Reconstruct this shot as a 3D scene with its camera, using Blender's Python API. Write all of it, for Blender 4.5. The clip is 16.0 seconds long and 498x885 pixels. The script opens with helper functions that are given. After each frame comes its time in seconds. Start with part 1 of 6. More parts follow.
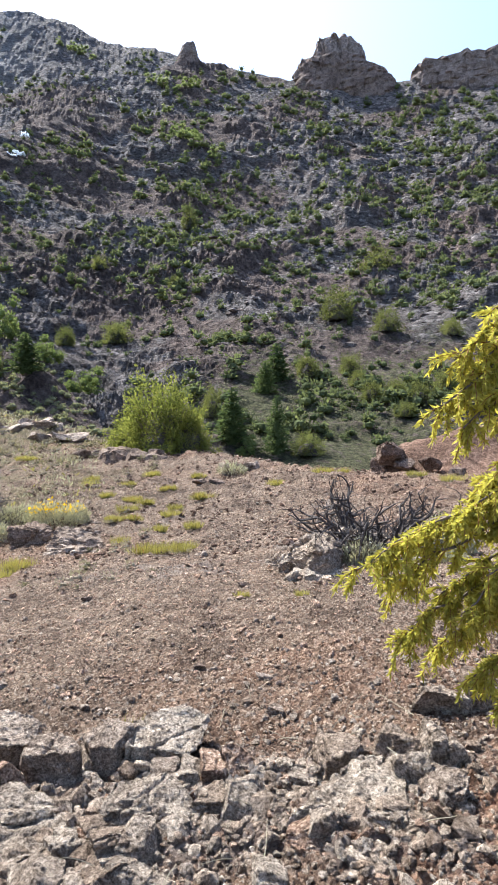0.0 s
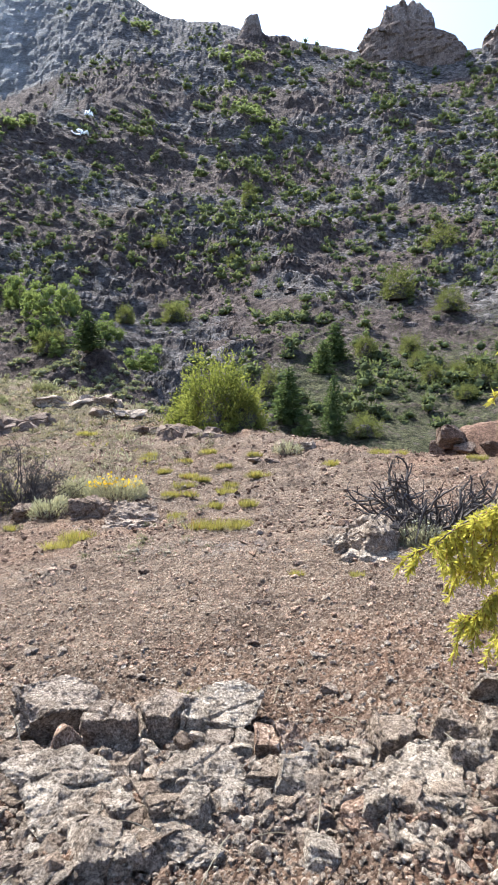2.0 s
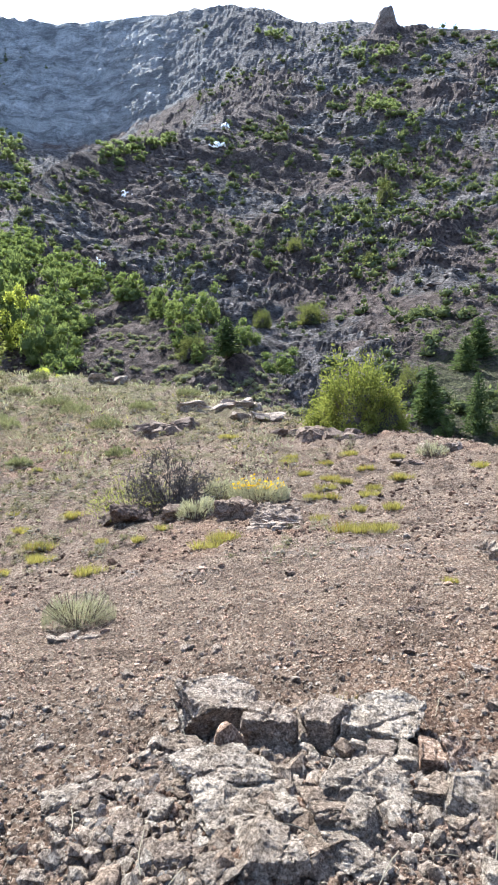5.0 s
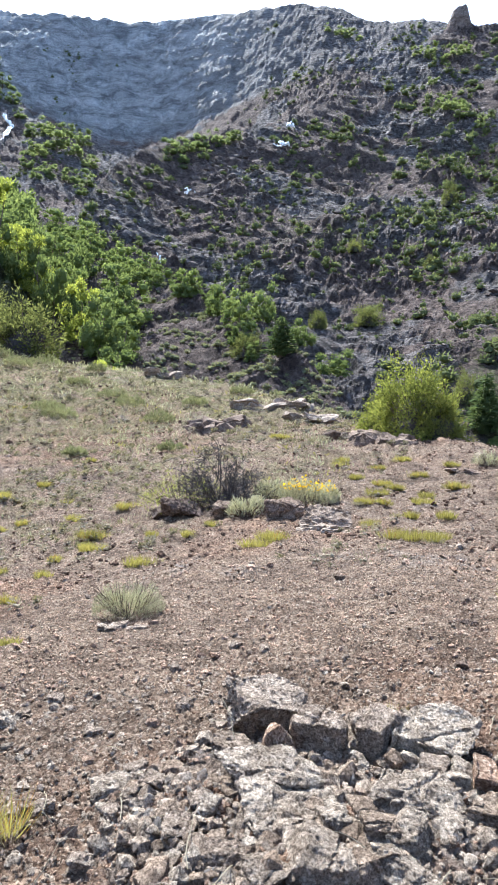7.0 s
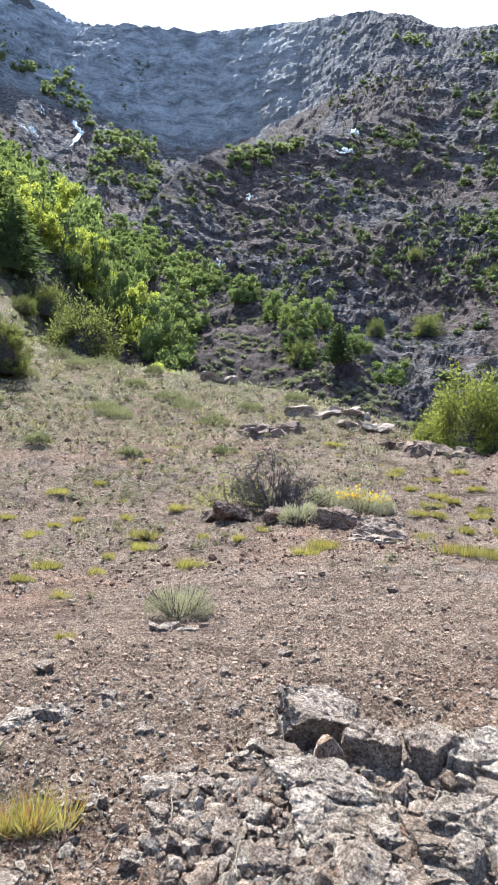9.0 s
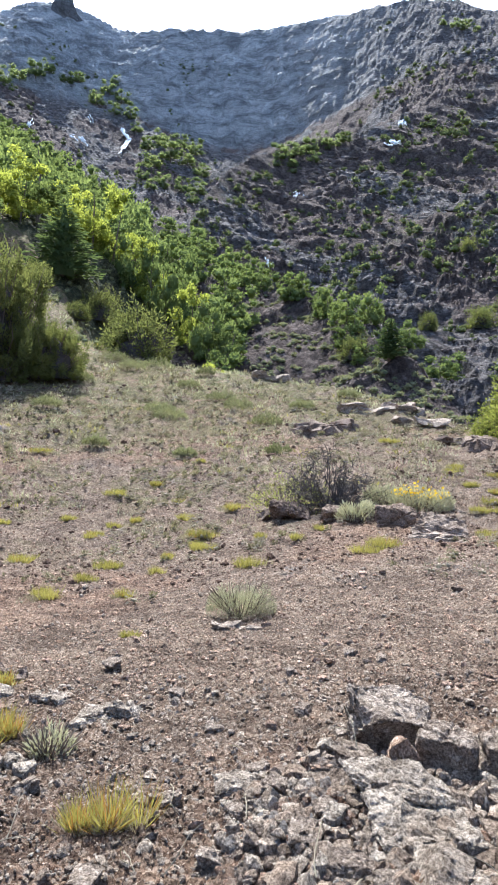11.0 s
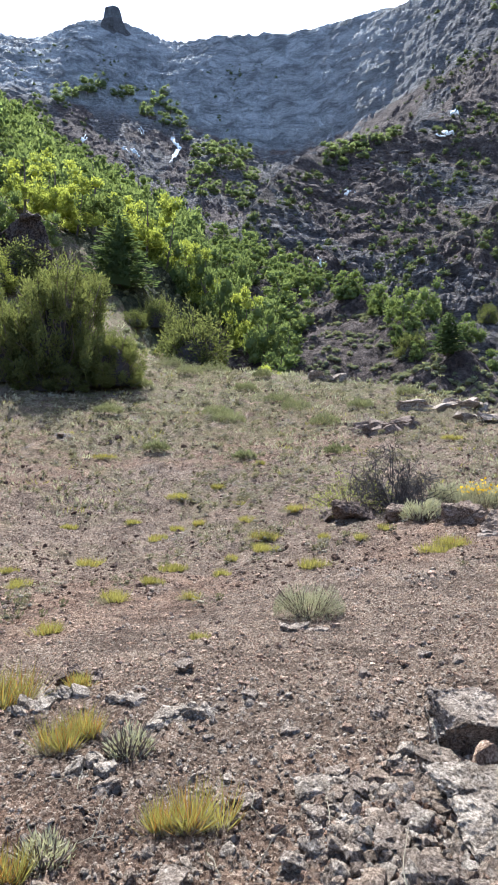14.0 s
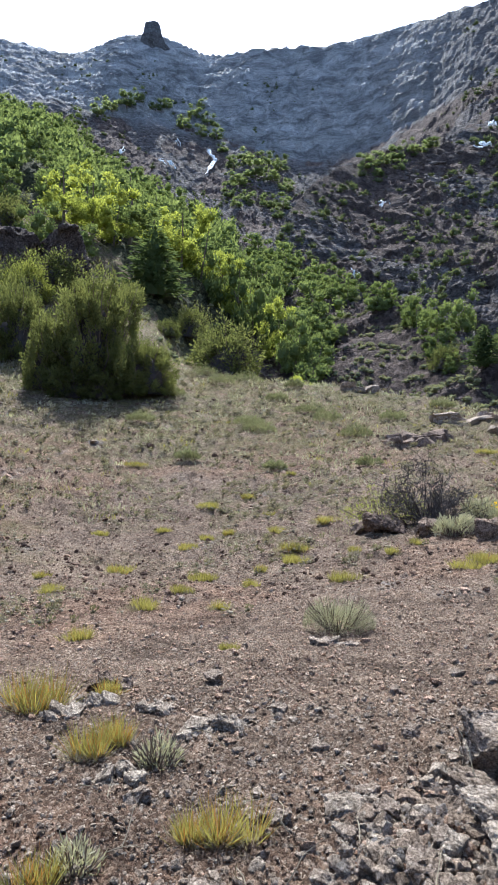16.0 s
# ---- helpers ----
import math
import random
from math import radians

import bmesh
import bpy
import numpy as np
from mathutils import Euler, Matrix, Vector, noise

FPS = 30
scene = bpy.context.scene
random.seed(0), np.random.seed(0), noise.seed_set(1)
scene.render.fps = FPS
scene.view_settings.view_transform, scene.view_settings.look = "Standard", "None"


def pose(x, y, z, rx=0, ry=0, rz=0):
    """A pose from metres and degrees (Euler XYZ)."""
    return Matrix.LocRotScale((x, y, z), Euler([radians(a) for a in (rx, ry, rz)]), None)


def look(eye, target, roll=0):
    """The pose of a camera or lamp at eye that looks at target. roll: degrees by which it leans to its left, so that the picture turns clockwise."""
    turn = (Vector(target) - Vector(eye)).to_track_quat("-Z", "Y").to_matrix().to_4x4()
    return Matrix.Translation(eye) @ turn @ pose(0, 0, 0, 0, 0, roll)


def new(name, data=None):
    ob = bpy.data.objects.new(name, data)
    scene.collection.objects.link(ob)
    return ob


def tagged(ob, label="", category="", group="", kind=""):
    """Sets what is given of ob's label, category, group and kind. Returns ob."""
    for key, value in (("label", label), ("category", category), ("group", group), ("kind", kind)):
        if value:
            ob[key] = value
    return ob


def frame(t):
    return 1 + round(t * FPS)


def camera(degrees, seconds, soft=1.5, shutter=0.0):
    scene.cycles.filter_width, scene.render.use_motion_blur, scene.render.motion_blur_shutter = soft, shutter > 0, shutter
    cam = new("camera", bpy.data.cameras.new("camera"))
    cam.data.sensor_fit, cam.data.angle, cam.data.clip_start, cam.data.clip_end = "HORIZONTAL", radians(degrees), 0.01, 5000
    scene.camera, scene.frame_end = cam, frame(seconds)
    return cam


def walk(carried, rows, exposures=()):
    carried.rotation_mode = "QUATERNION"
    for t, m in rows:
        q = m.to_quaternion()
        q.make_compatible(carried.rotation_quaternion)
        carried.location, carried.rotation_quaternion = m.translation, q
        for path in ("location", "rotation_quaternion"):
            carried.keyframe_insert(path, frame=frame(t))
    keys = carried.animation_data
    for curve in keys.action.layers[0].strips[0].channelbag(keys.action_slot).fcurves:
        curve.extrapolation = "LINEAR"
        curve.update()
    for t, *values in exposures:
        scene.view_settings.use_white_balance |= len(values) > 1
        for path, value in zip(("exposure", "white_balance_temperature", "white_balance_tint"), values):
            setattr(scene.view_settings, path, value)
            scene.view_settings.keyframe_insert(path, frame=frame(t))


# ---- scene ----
cam = camera(41.36, 16.0)
EYE = 1.35
# seconds, x, y, z from the first eye, yaw, pitch, roll
ROWS = [
    (0, -0.0000, -0.0000, -0.0000, 0.00, 0.00, 0.00),
    (0.5, -0.0053, -0.0001, -0.0029, 0.96, -0.39, -0.11),
    (1, -0.0125, 0.0060, -0.0068, 2.41, -0.82, -0.67),
    (1.5, -0.0145, 0.0102, -0.0078, 3.69, -1.03, -0.90),
    (2, -0.0175, 0.0226, -0.0111, 4.83, -1.81, -1.10),
    (2.5, -0.0086, 0.0215, -0.0046, 7.30, -1.70, -0.17),
    (3, -0.0279, 0.0295, -0.0063, 10.01, -1.66, 0.55),
    (3.5, -0.0476, 0.0409, -0.0128, 12.05, -2.13, 1.04),
    (4, -0.0701, 0.0380, -0.0103, 13.70, -1.89, 0.81),
    (6.5, -0.1371, 0.0332, -0.0119, 20.07, -2.04, -2.13),
    (7, -0.1550, 0.0285, -0.0104, 20.99, -1.96, -2.87),
    (7.5, -0.1668, 0.0293, -0.0101, 21.95, -2.01, -3.63),
    (8, -0.1729, 0.0238, -0.0087, 23.09, -2.05, -4.10),
    (8.5, -0.1802, 0.0167, -0.0044, 24.35, -1.74, -4.59),
    (9, -0.1923, 0.0142, -0.0073, 25.58, -1.78, -4.87),
    (9.5, -0.2028, 0.0085, -0.0076, 27.15, -1.78, -4.23),
    (12, -0.2708, -0.0009, -0.0217, 31.88, -2.42, -2.75),
    (12.5, -0.2788, -0.0001, -0.0244, 33.21, -2.33, -1.83),
    (13, -0.2831, -0.0066, -0.0236, 34.17, -2.28, -1.57),
    (13.5, -0.2927, -0.0043, -0.0274, 34.61, -2.33, -1.70),
    (14, -0.2986, -0.0048, -0.0279, 34.93, -2.27, -1.77),
    (14.5, -0.2995, -0.0170, -0.0205, 35.17, -1.92, -1.96),
    (15, -0.3048, -0.0152, -0.0206, 35.80, -1.85, -2.13),
    (15.5, -0.3090, -0.0211, -0.0205, 36.64, -1.55, -2.33),
    (16, -0.3119, -0.0226, -0.0170, 37.58, -1.53, -2.72),
]
walk(cam, [(t, pose(x, y, EYE + z, 90 + pitch, roll, yaw)) for t, x, y, z, yaw, pitch, roll in ROWS],
     exposures=[(0, 1.52, 5850, 8), (4, 1.73, 5640, 6), (9, 1.68, 5560, 6.5), (12.5, 1.5, 5550, 7), (14.5, 1.4, 5550, 7), (16, 1.2, 5550, 7)])

# ---------------------------------------------------------------- light
SUN_AZ, SUN_EL = 47.0, 54.0      # degrees to the left of +y, degrees up
world = bpy.data.worlds.new("sky")
scene.world = world
world.use_nodes = True
sky = world.node_tree.nodes.new("ShaderNodeTexSky")
sky.sky_type, sky.sun_disc = "NISHITA", False
sky.sun_elevation, sky.sun_rotation = radians(SUN_EL), radians(-SUN_AZ)
sky.altitude, sky.air_density, sky.dust_density, sky.ozone_density = 1600, 1.0, 8.5, 1.0
world.node_tree.links.new(sky.outputs[0], world.node_tree.nodes["Background"].inputs[0])
world.node_tree.nodes["Background"].inputs[1].default_value = 0.15
sun_data = bpy.data.lights.new("sun", "SUN")
sun_data.energy, sun_data.angle, sun_data.color = 5.0, radians(0.6), (1.0, 0.95, 0.87)
sun = new("sun", sun_data)
sa, se = radians(SUN_AZ), radians(SUN_EL)
sun.matrix_world = look((-math.sin(sa) * math.cos(se) * 90, math.cos(sa) * math.cos(se) * 90, math.sin(se) * 90), (0, 0, 0))

# ---------------------------------------------------------------- noise and terrain
rng = np.random.default_rng(7)


def hashed(ix, iy, iz, seed):
    h = (ix.astype(np.int64) * 374761393 + iy.astype(np.int64) * 668265263 + iz.astype(np.int64) * 2147483647 + seed * 1274126177) & 0xFFFFFFFF
    h = ((h ^ (h >> 13)) * 1274126177) & 0xFFFFFFFF
    h = ((h ^ (h >> 16)) * 2246822519) & 0xFFFFFFFF
    return ((h ^ (h >> 13)) & 0xFFFFFF) / float(0xFFFFFF)


def vnoise(x, y, z=None, seed=0):
    """Smooth value noise, -1 to 1."""
    x, y = np.asarray(x, float), np.asarray(y, float)
    ix, iy = np.floor(x), np.floor(y)
    fx, fy = x - ix, y - iy
    fx, fy = fx * fx * fx * (fx * (fx * 6 - 15) + 10), fy * fy * fy * (fy * (fy * 6 - 15) + 10)
    if z is None:
        o = np.zeros_like(ix)
        a = hashed(ix, iy, o, seed) * (1 - fx) + hashed(ix + 1, iy, o, seed) * fx
        b = hashed(ix, iy + 1, o, seed) * (1 - fx) + hashed(ix + 1, iy + 1, o, seed) * fx
        return 2 * (a * (1 - fy) + b * fy) - 1
    z = np.asarray(z, float)
    iz = np.floor(z)
    fz = z - iz
    fz = fz * fz * (3 - 2 * fz)
    r = 0
    for k, w in ((0, 1 - fz), (1, fz)):
        a = hashed(ix, iy, iz + k, seed) * (1 - fx) + hashed(ix + 1, iy, iz + k, seed) * fx
        b = hashed(ix, iy + 1, iz + k, seed) * (1 - fx) + hashed(ix + 1, iy + 1, iz + k, seed) * fx
        r = r + w * (a * (1 - fy) + b * fy)
    return 2 * r - 1


def fbm(x, y, octaves=4, seed=0, gain=0.5):
    s, a, t = 0, 1.0, 0
    for k in range(octaves):
        s = s + a * vnoise(x * 2**k + 17.3 * k, y * 2**k - 9.1 * k, None, seed + k)
        t += a
        a *= gain
    return s / t


def smooth(a, b, x):
    t = np.clip((x - a) / (b - a), 0, 1)
    return t * t * (3 - 2 * t)


# the plateau: heights over azimuth (degrees to the left of +y) and distance
R_KNOTS = [0, 2.5, 4, 6, 9, 12, 16, 20, 25, 30, 40]
PLATEAU = {
    -180: [0, 0, 0, 0, 0.2, 0.4, 0.8, 1.0, 1.5, 2, 3],
    -30: [0.1, 0.3, 0.33, 0.33, 0.4, 0.75, 1.0, 1.2, 1.5, 1.8, 2.4],
    -10: [0.05, 0.2, 0.24, 0.22, 0.25, 0.80, 1.1, 1.3, 1.6, 1.9, 2.5],
    0: [0, 0.12, 0.11, 0.12, 0.1, 0.62, 1.12, 1.4, 1.7, 2.0, 2.5],
    10: [0, 0.08, 0.06, 0.02, -0.05, 0.25, 0.85, 1.3, 1.7, 2.0, 2.6],
    20: [0, 0.04, -0.08, -0.15, -0.1, 0.12, 0.45, 0.95, 2.0, 3.0, 4.0],
    30: [0, -0.03, -0.18, -0.4, -0.5, -0.3, 0.05, 0.5, 1.7, 3.2, 4.4],
    40: [0, -0.08, -0.17, -0.5, -0.85, -0.75, -0.3, 0.3, 1.4, 2.9, 5.2],
    50: [0, -0.1, -0.25, -0.6, -1.0, -1.1, -0.6, 0.1, 1.5, 3.0, 5.5],
    65: [0, -0.1, -0.25, -0.6, -1.0, -1.1, -0.6, 0.1, 1.5, 3.0, 5.5],
    95: [0, 0, 0, -0.2, -0.5, -0.4, 0, 0.5, 1.5, 3.0, 5.0],
    180: [0, 0, 0, 0, 0.2, 0.4, 0.8, 1.0, 1.5, 2, 3],
}


def plateau_grid():
    az, r = np.arange(-180, 181, 1.0), np.arange(0, 42.01, 0.25)
    keys = sorted(PLATEAU)
    byr = np.array([np.interp(r, R_KNOTS, PLATEAU[k]) for k in keys])
    g = np.array([np.interp(az, keys, byr[:, j]) for j in range(len(r))]).T
    for _ in range(3):
        g = (np.roll(g, 2, 0) + np.roll(g, 1, 0) + g + np.roll(g, -1, 0) + np.roll(g, -2, 0)) / 5
        p = np.pad(g, ((0, 0), (3, 3)), mode="edge")
        g = sum(p[:, k:k + len(r)] for k in range(7)) / 7
    return g


PGRID = plateau_grid()


SMOOTHED = {}


def table(az, knots):
    """A curve over azimuth, through knots of azimuth and value, rounded over a degree or two."""
    key = id(knots)
    if key not in SMOOTHED:
        g = np.interp(np.arange(-180, 180.01, 0.25), knots[0::2], knots[1::2])
        for w in (5, 5, 3):
            p = np.pad(g, w, mode="edge")
            g = sum(p[k:k + len(g)] for k in range(2 * w + 1)) / (2 * w + 1)
        SMOOTHED[key] = g
    return np.interp(az, np.arange(-180, 180.01, 0.25), SMOOTHED[key])


EDGE = [-180, 40, -60, 14, -20, 12.5, -10, 13, -4, 14, 1, 16.2, 4, 17.5, 8, 19.5, 11, 20.5, 13, 23, 15, 26, 20, 28, 25, 30, 35, 33, 40, 35, 45, 40, 52, 60, 70, 60, 180, 40]
# skylines: elevation seen from the first eye; distances of ridge and foot
HILL_EL = [-180, 6, -60, 14, -40, 24, -20.7, 27.6, -14, 27.7, -10, 28.3, 0, 29.3, 3, 29.9, 7, 29.8, 10, 28.0, 16.6, 25.1, 22, 23.2, 29, 21.6, 32, 20.9, 34.4, 19.2, 36.4, 16.0, 38, 11, 41, 4, 46, -4, 70, -6, 180, 6]
HILL_FAR = [-180, 240, 5, 245, 10, 235, 16, 195, 22, 175, 29, 160, 34, 140, 38, 110, 42, 90, 180, 240]
HILL_FOOT = [-180, 60, -25, 42, 10, 44, 20, 50, 30, 58, 40, 62, 180, 60]
WALL_EL = [-180, -5, -6, -5, 2, 22, 4.6, 29.8, 7, 30.6, 10, 30.6, 12.2, 30.4, 14.2, 31.4, 17.5, 31.9, 20, 31.6, 24.6, 30.9, 27.4, 30.5, 31, 29.7, 37, 29.4, 40, 29.1, 42.5, 28.4, 44.4, 28.9, 46.3, 29.6, 48.5, 29.5, 50.5, 29.0, 53.2, 27.4, 55, 27.1, 57.2, 27.6, 60, 27.3, 75, 26, 110, 12, 180, -5]
WALL_FAR = [-180, 350, 8, 350, 20, 360, 30, 395, 45, 420, 60, 400, 180, 350]
# where the headwall's cliff stands on the slope below it
APRON_EL = [-180, 10, 2, 20, 5, 27.5, 10, 28.6, 16, 28.4, 22, 26.0, 28, 23.0, 33, 21.5, 44, 23.6, 52, 24.2, 60, 24.0, 110, 8, 180, 5]
BANK_EL = [-180, -8, 5, -8, 12, 0.5, 15.5, 4.6, 19, 6.6, 24, 8.6, 28, 9.8, 31, 11.0, 36, 13.5, 41, 15.8, 45, 17.5, 51, 20, 53, 22.2, 57, 23.3, 60, 23.3, 75, 22, 110, 8, 180, -8]
BANK_FAR = [-180, 60, 12, 50, 15, 55, 20, 60, 24, 68, 28, 78, 31, 88, 36, 105, 41, 130, 45, 150, 51, 200, 57, 230, 180, 230]
BANK_LOW = [-180, -5, 40, -5, 46, 3.5, 110, 3.5, 180, -5]


def rise(az, r, el, far, foot, low, shape):
    top = EYE + far * np.tan(np.radians(el))
    s = (r - foot) / (far - foot)
    up = low + (top - low) * shape(np.clip(s, 0, 1))
    return np.where(s < 0, low + (r - foot) * 0.5, np.where(s > 1, top - 0.45 * (r - far), up))


def macro(az, r):
    """Height of the land, without relief, at an azimuth in degrees and a distance, and the shares of plateau, hill, headwall and bank in it."""
    a, b = np.clip(az + 180, 0, 359.999), np.clip(r, 0, 41.99) / 0.25
    i, j = a.astype(int), b.astype(int)
    fa, fb = a - i, b - j
    flat = (PGRID[i, j] * (1 - fa) + PGRID[i + 1, j] * fa) * (1 - fb) + (PGRID[i, j + 1] * (1 - fa) + PGRID[i + 1, j + 1] * fa) * fb
    flat = flat + np.clip(r - 42, 0, 40) * 0.2
    over = r - table(az, EDGE) - 0.5
    flat = flat - 0.55 * (np.sqrt(over * over + 0.4) + over) / 2
    hill = rise(az, r, table(az, HILL_EL), table(az, HILL_FAR), table(az, HILL_FOOT), -6.0, lambda s: 0.45 * s + 0.55 * s * s)
    wf = table(az, WALL_FAR)
    tops = EYE + 0.88 * wf * np.tan(np.radians(table(az, APRON_EL)))
    apron = rise(az, r, table(az, APRON_EL), 0.88 * wf, 0.45 * wf, 0.45 * wf * 0.14, lambda s: 0.8 * s + 0.2 * s * s)
    face = rise(az, r, table(az, WALL_EL), wf, 0.88 * wf, tops, lambda s: s)
    wall = np.where(r < 0.88 * wf, apron, face)
    bank = rise(az, r, table(az, BANK_EL), table(az, BANK_FAR), np.where(az > 40, 36, 38.0), table(az, BANK_LOW), lambda s: s)
    parts = np.stack([flat, hill, wall, bank])
    top = parts.max(0)
    share = np.exp(np.clip((parts - top) / 2.5, -30, 0))
    return top, share / share.sum(0)


def hill_distance(az, el):
    """How far off the hill stands at an elevation in degrees, by its hollow profile."""
    far, foot, t = table(az, HILL_FAR), table(az, HILL_FOOT), np.tan(np.radians(el))
    rise_all = EYE + far * np.tan(np.radians(table(az, HILL_EL))) + 6
    a, b, c = 0.55 * rise_all, 0.45 * rise_all - (far - foot) * t, -6 - EYE - foot * t
    return foot + (far - foot) * np.clip((-b + np.sqrt(np.maximum(b * b - 4 * a * c, 0))) / (2 * a), 0, 1)


def polar(x, y):
    return np.degrees(np.arctan2(-x, y)), np.hypot(x, y)


def outcrop(x, y):
    """Where bedrock shows on the plateau, 0 to 1."""
    az, r = polar(x, y)
    n = fbm(x * 0.9, y * 0.9, 4, 41)
    m = smooth(0.05, 0.5, n + 0.9 * np.exp(-((r - 2.25) / 0.55) ** 2) * smooth(40, 24, np.abs(az - 1)) - 0.35)
    return m


def pebbles(x, y, size, seed, fill=0.62):
    """A bed of tilted stones of about that size, as heights in units of size."""
    gx, gy = x / size, y / size
    ix, iy = np.floor(gx), np.floor(gy)
    top = np.zeros_like(gx)
    o = np.zeros_like(ix)
    for dx in (-1, 0, 1):
        for dy in (-1, 0, 1):
            cx, cy = ix + dx, iy + dy
            px, py = cx + hashed(cx, cy, o, seed), cy + hashed(cx, cy, o + 1, seed)
            q = fill * (0.55 + 0.75 * hashed(cx, cy, o + 2, seed) ** 2)
            ex, ey = gx - px, gy - py
            a = hashed(cx, cy, o + 3, seed) * 6.283
            u, v = ex * np.cos(a) + ey * np.sin(a), ey * np.cos(a) - ex * np.sin(a)
            d = np.maximum(np.abs(u), np.abs(v) * 1.35) * 0.6 + 0.4 * np.hypot(u, v * 1.3)
            h = np.minimum((q - d) * 1.7, q * 0.55 + 0.5 * u * (hashed(cx, cy, o + 4, seed) - 0.5) + 0.5 * v * (hashed(cx, cy, o + 5, seed) - 0.5))
            top = np.maximum(top, h)
    return top


def ridged(x, y, octaves, seed):
    """Sharp-crested noise, about -0.5 to 0.5."""
    s, a, w = 0, 1.0, 1.0
    for k in range(octaves):
        n = 1 - np.abs(vnoise(x * 2.1**k + 3.7 * k, y * 2.1**k - 5.3 * k, None, seed + 100 * k)) * 1.6
        s = s + a * w * n
        w = np.clip(n + 0.5, 0.3, 1)
        a *= 0.5
    return s / 1.75 - 0.35


def crags(x, y):
    """Where bare rock comes out of the slopes, 0 to 1."""
    u, v = x * 0.83 + y * 0.35, y * 0.8 - x * 0.42
    return 0.5 + 0.5 * smooth(-0.25, 0.12, fbm(u / 22, v / 30, 4, 55))


def relief(x, y, z, part):
    """Height added to the land: stones and soil close by, ribs and ledges on the slopes."""
    az, r = polar(x, y)
    near = part[0]
    soil = 0.05 * fbm(x * 0.55, y * 0.55, 3, 3) * smooth(1.0, 5, r) + 0.02 * fbm(x * 2.4, y * 2.4, 4, 5)
    rough = outcrop(x, y)
    soil = soil + 0.035 * rough * (0.3 + np.abs(fbm(x * 5, y * 5, 4, 9, 0.6)) * 2)
    soil = soil + 0.12 * smooth(14, 26, r) * fbm(x * 0.8, y * 0.8, 4, 12)
    soil = soil + (0.10 * smooth(4, 11, r) + 0.06 * smooth(9, 18, r)) * fbm(x * 2.6, y * 2.6, 4, 14, 0.68)
    slope = 0
    if np.any(near < 0.999):
        wx, wy = x + 9 * fbm(x / 30, y / 30, 3, 31), y + 9 * fbm(x / 30, y / 30, 3, 35)
        u, v = wx * 0.8 + wy * 0.45, wy * 0.85 - wx * 0.5
        bare = crags(x, y)
        rock = 0.04 + 0.96 * smooth(-0.05, 0.25, fbm(u / 19, v / 13, 4, 58))
        far = 1 + 0.5 * smooth(200, 330, r)
        slope = far * (2.8 * ridged(u / 34, v / 48, 2, 21) - 0.7 * bare * ridged(u / 10, v / 13, 2, 25) + 1.5 * fbm(x / 14, y / 14, 3, 29))
        bx, by = x + 1.3 * fbm(x / 4, y / 4, 3, 36), y + 1.3 * fbm(x / 4, y / 4, 3, 38)
        p, q = bx * 0.9 + by * 0.3, by * 0.9 - bx * 0.3
        slope = slope + rock * far * (3.0 * pebbles(p * 0.55, q, 5.4, 411, 0.72) + 2.0 * pebbles(p * 0.6, q, 2.3, 412, 0.75))
        slope = slope + (0.35 + 0.65 * rock) * far * pebbles(bx * 0.8, by, 1.0, 413, 0.7)
        zz = z + 5 * fbm(x / 26, y / 26, 4, 61) + 0.22 * u
        for lam, amp in ((11.0, 2.4), (4.2, 1.5)):
            f = zz / lam + 0.8 * vnoise(x / (lam * 3), y / (lam * 3), None, 71)
            f = f - np.floor(f)
            here = smooth(-0.1, 0.6, fbm(u / (lam * 2.2), v / (lam * 1.2), 2, 77))
            slope = slope + amp * (0.12 + here) * (0.3 + 0.7 * bare) * (smooth(0.0, 0.16, f) - f - 0.35)
        slope = slope + 0.55 * fbm(x / 1.6, y / 1.6, 3, 81, 0.65)
        f = (z + 16 * fbm(az / 7, r / 40, 4, 95)) / 21
        f = f - np.floor(f)
        band = smooth(-0.1, 0.4, fbm(az / 3, z / 22, 3, 97))
        cliff = part[2] ** 3
        span = az * 6.5
        slope = slope * (1 - 0.8 * cliff) + cliff * (0.8 * (0.1 + 0.9 * band) * (smooth(0.0, 0.2, f) - f - 0.3) - 2.2 * ridged(az / 2.1, z / 60, 3, 91) + 2.2 * pebbles(span * 0.7 + z * 0.2, z, 7.5, 415, 0.72) + 1.5 * pebbles(span * 0.8, z, 2.8, 416, 0.75) + 1.1 * fbm(span / 2.2, z / 2.2, 3, 94, 0.7))
        meadow = smooth(112, 74, r) * smooth(12, 0, np.abs(az + 7) - 6)
        slope = slope * smooth(36, 52, r) * (1 - 0.75 * meadow) * (1 - 0.4 * part[3]) * (1 - 0.2 * part[2])
        crest = np.maximum(0.6 * smooth(0.85, 0.98, r / table(az, HILL_FAR)) * part[1], 0.55 * smooth(0.95, 1.0, r / table(az, WALL_FAR)) * part[2])
        slope = slope * (1 - 0.72 * crest)
    return soil * near + slope * (1 - near)


def lean(az, r, part):
    """How steeply the mountain rises away from the plateau, along which its relief leans out."""
    return np.clip(macro(az, r + 2)[0] - macro(az, np.maximum(r - 2, 0))[0], 0, 5.2) / 4 * (1 - part[0])


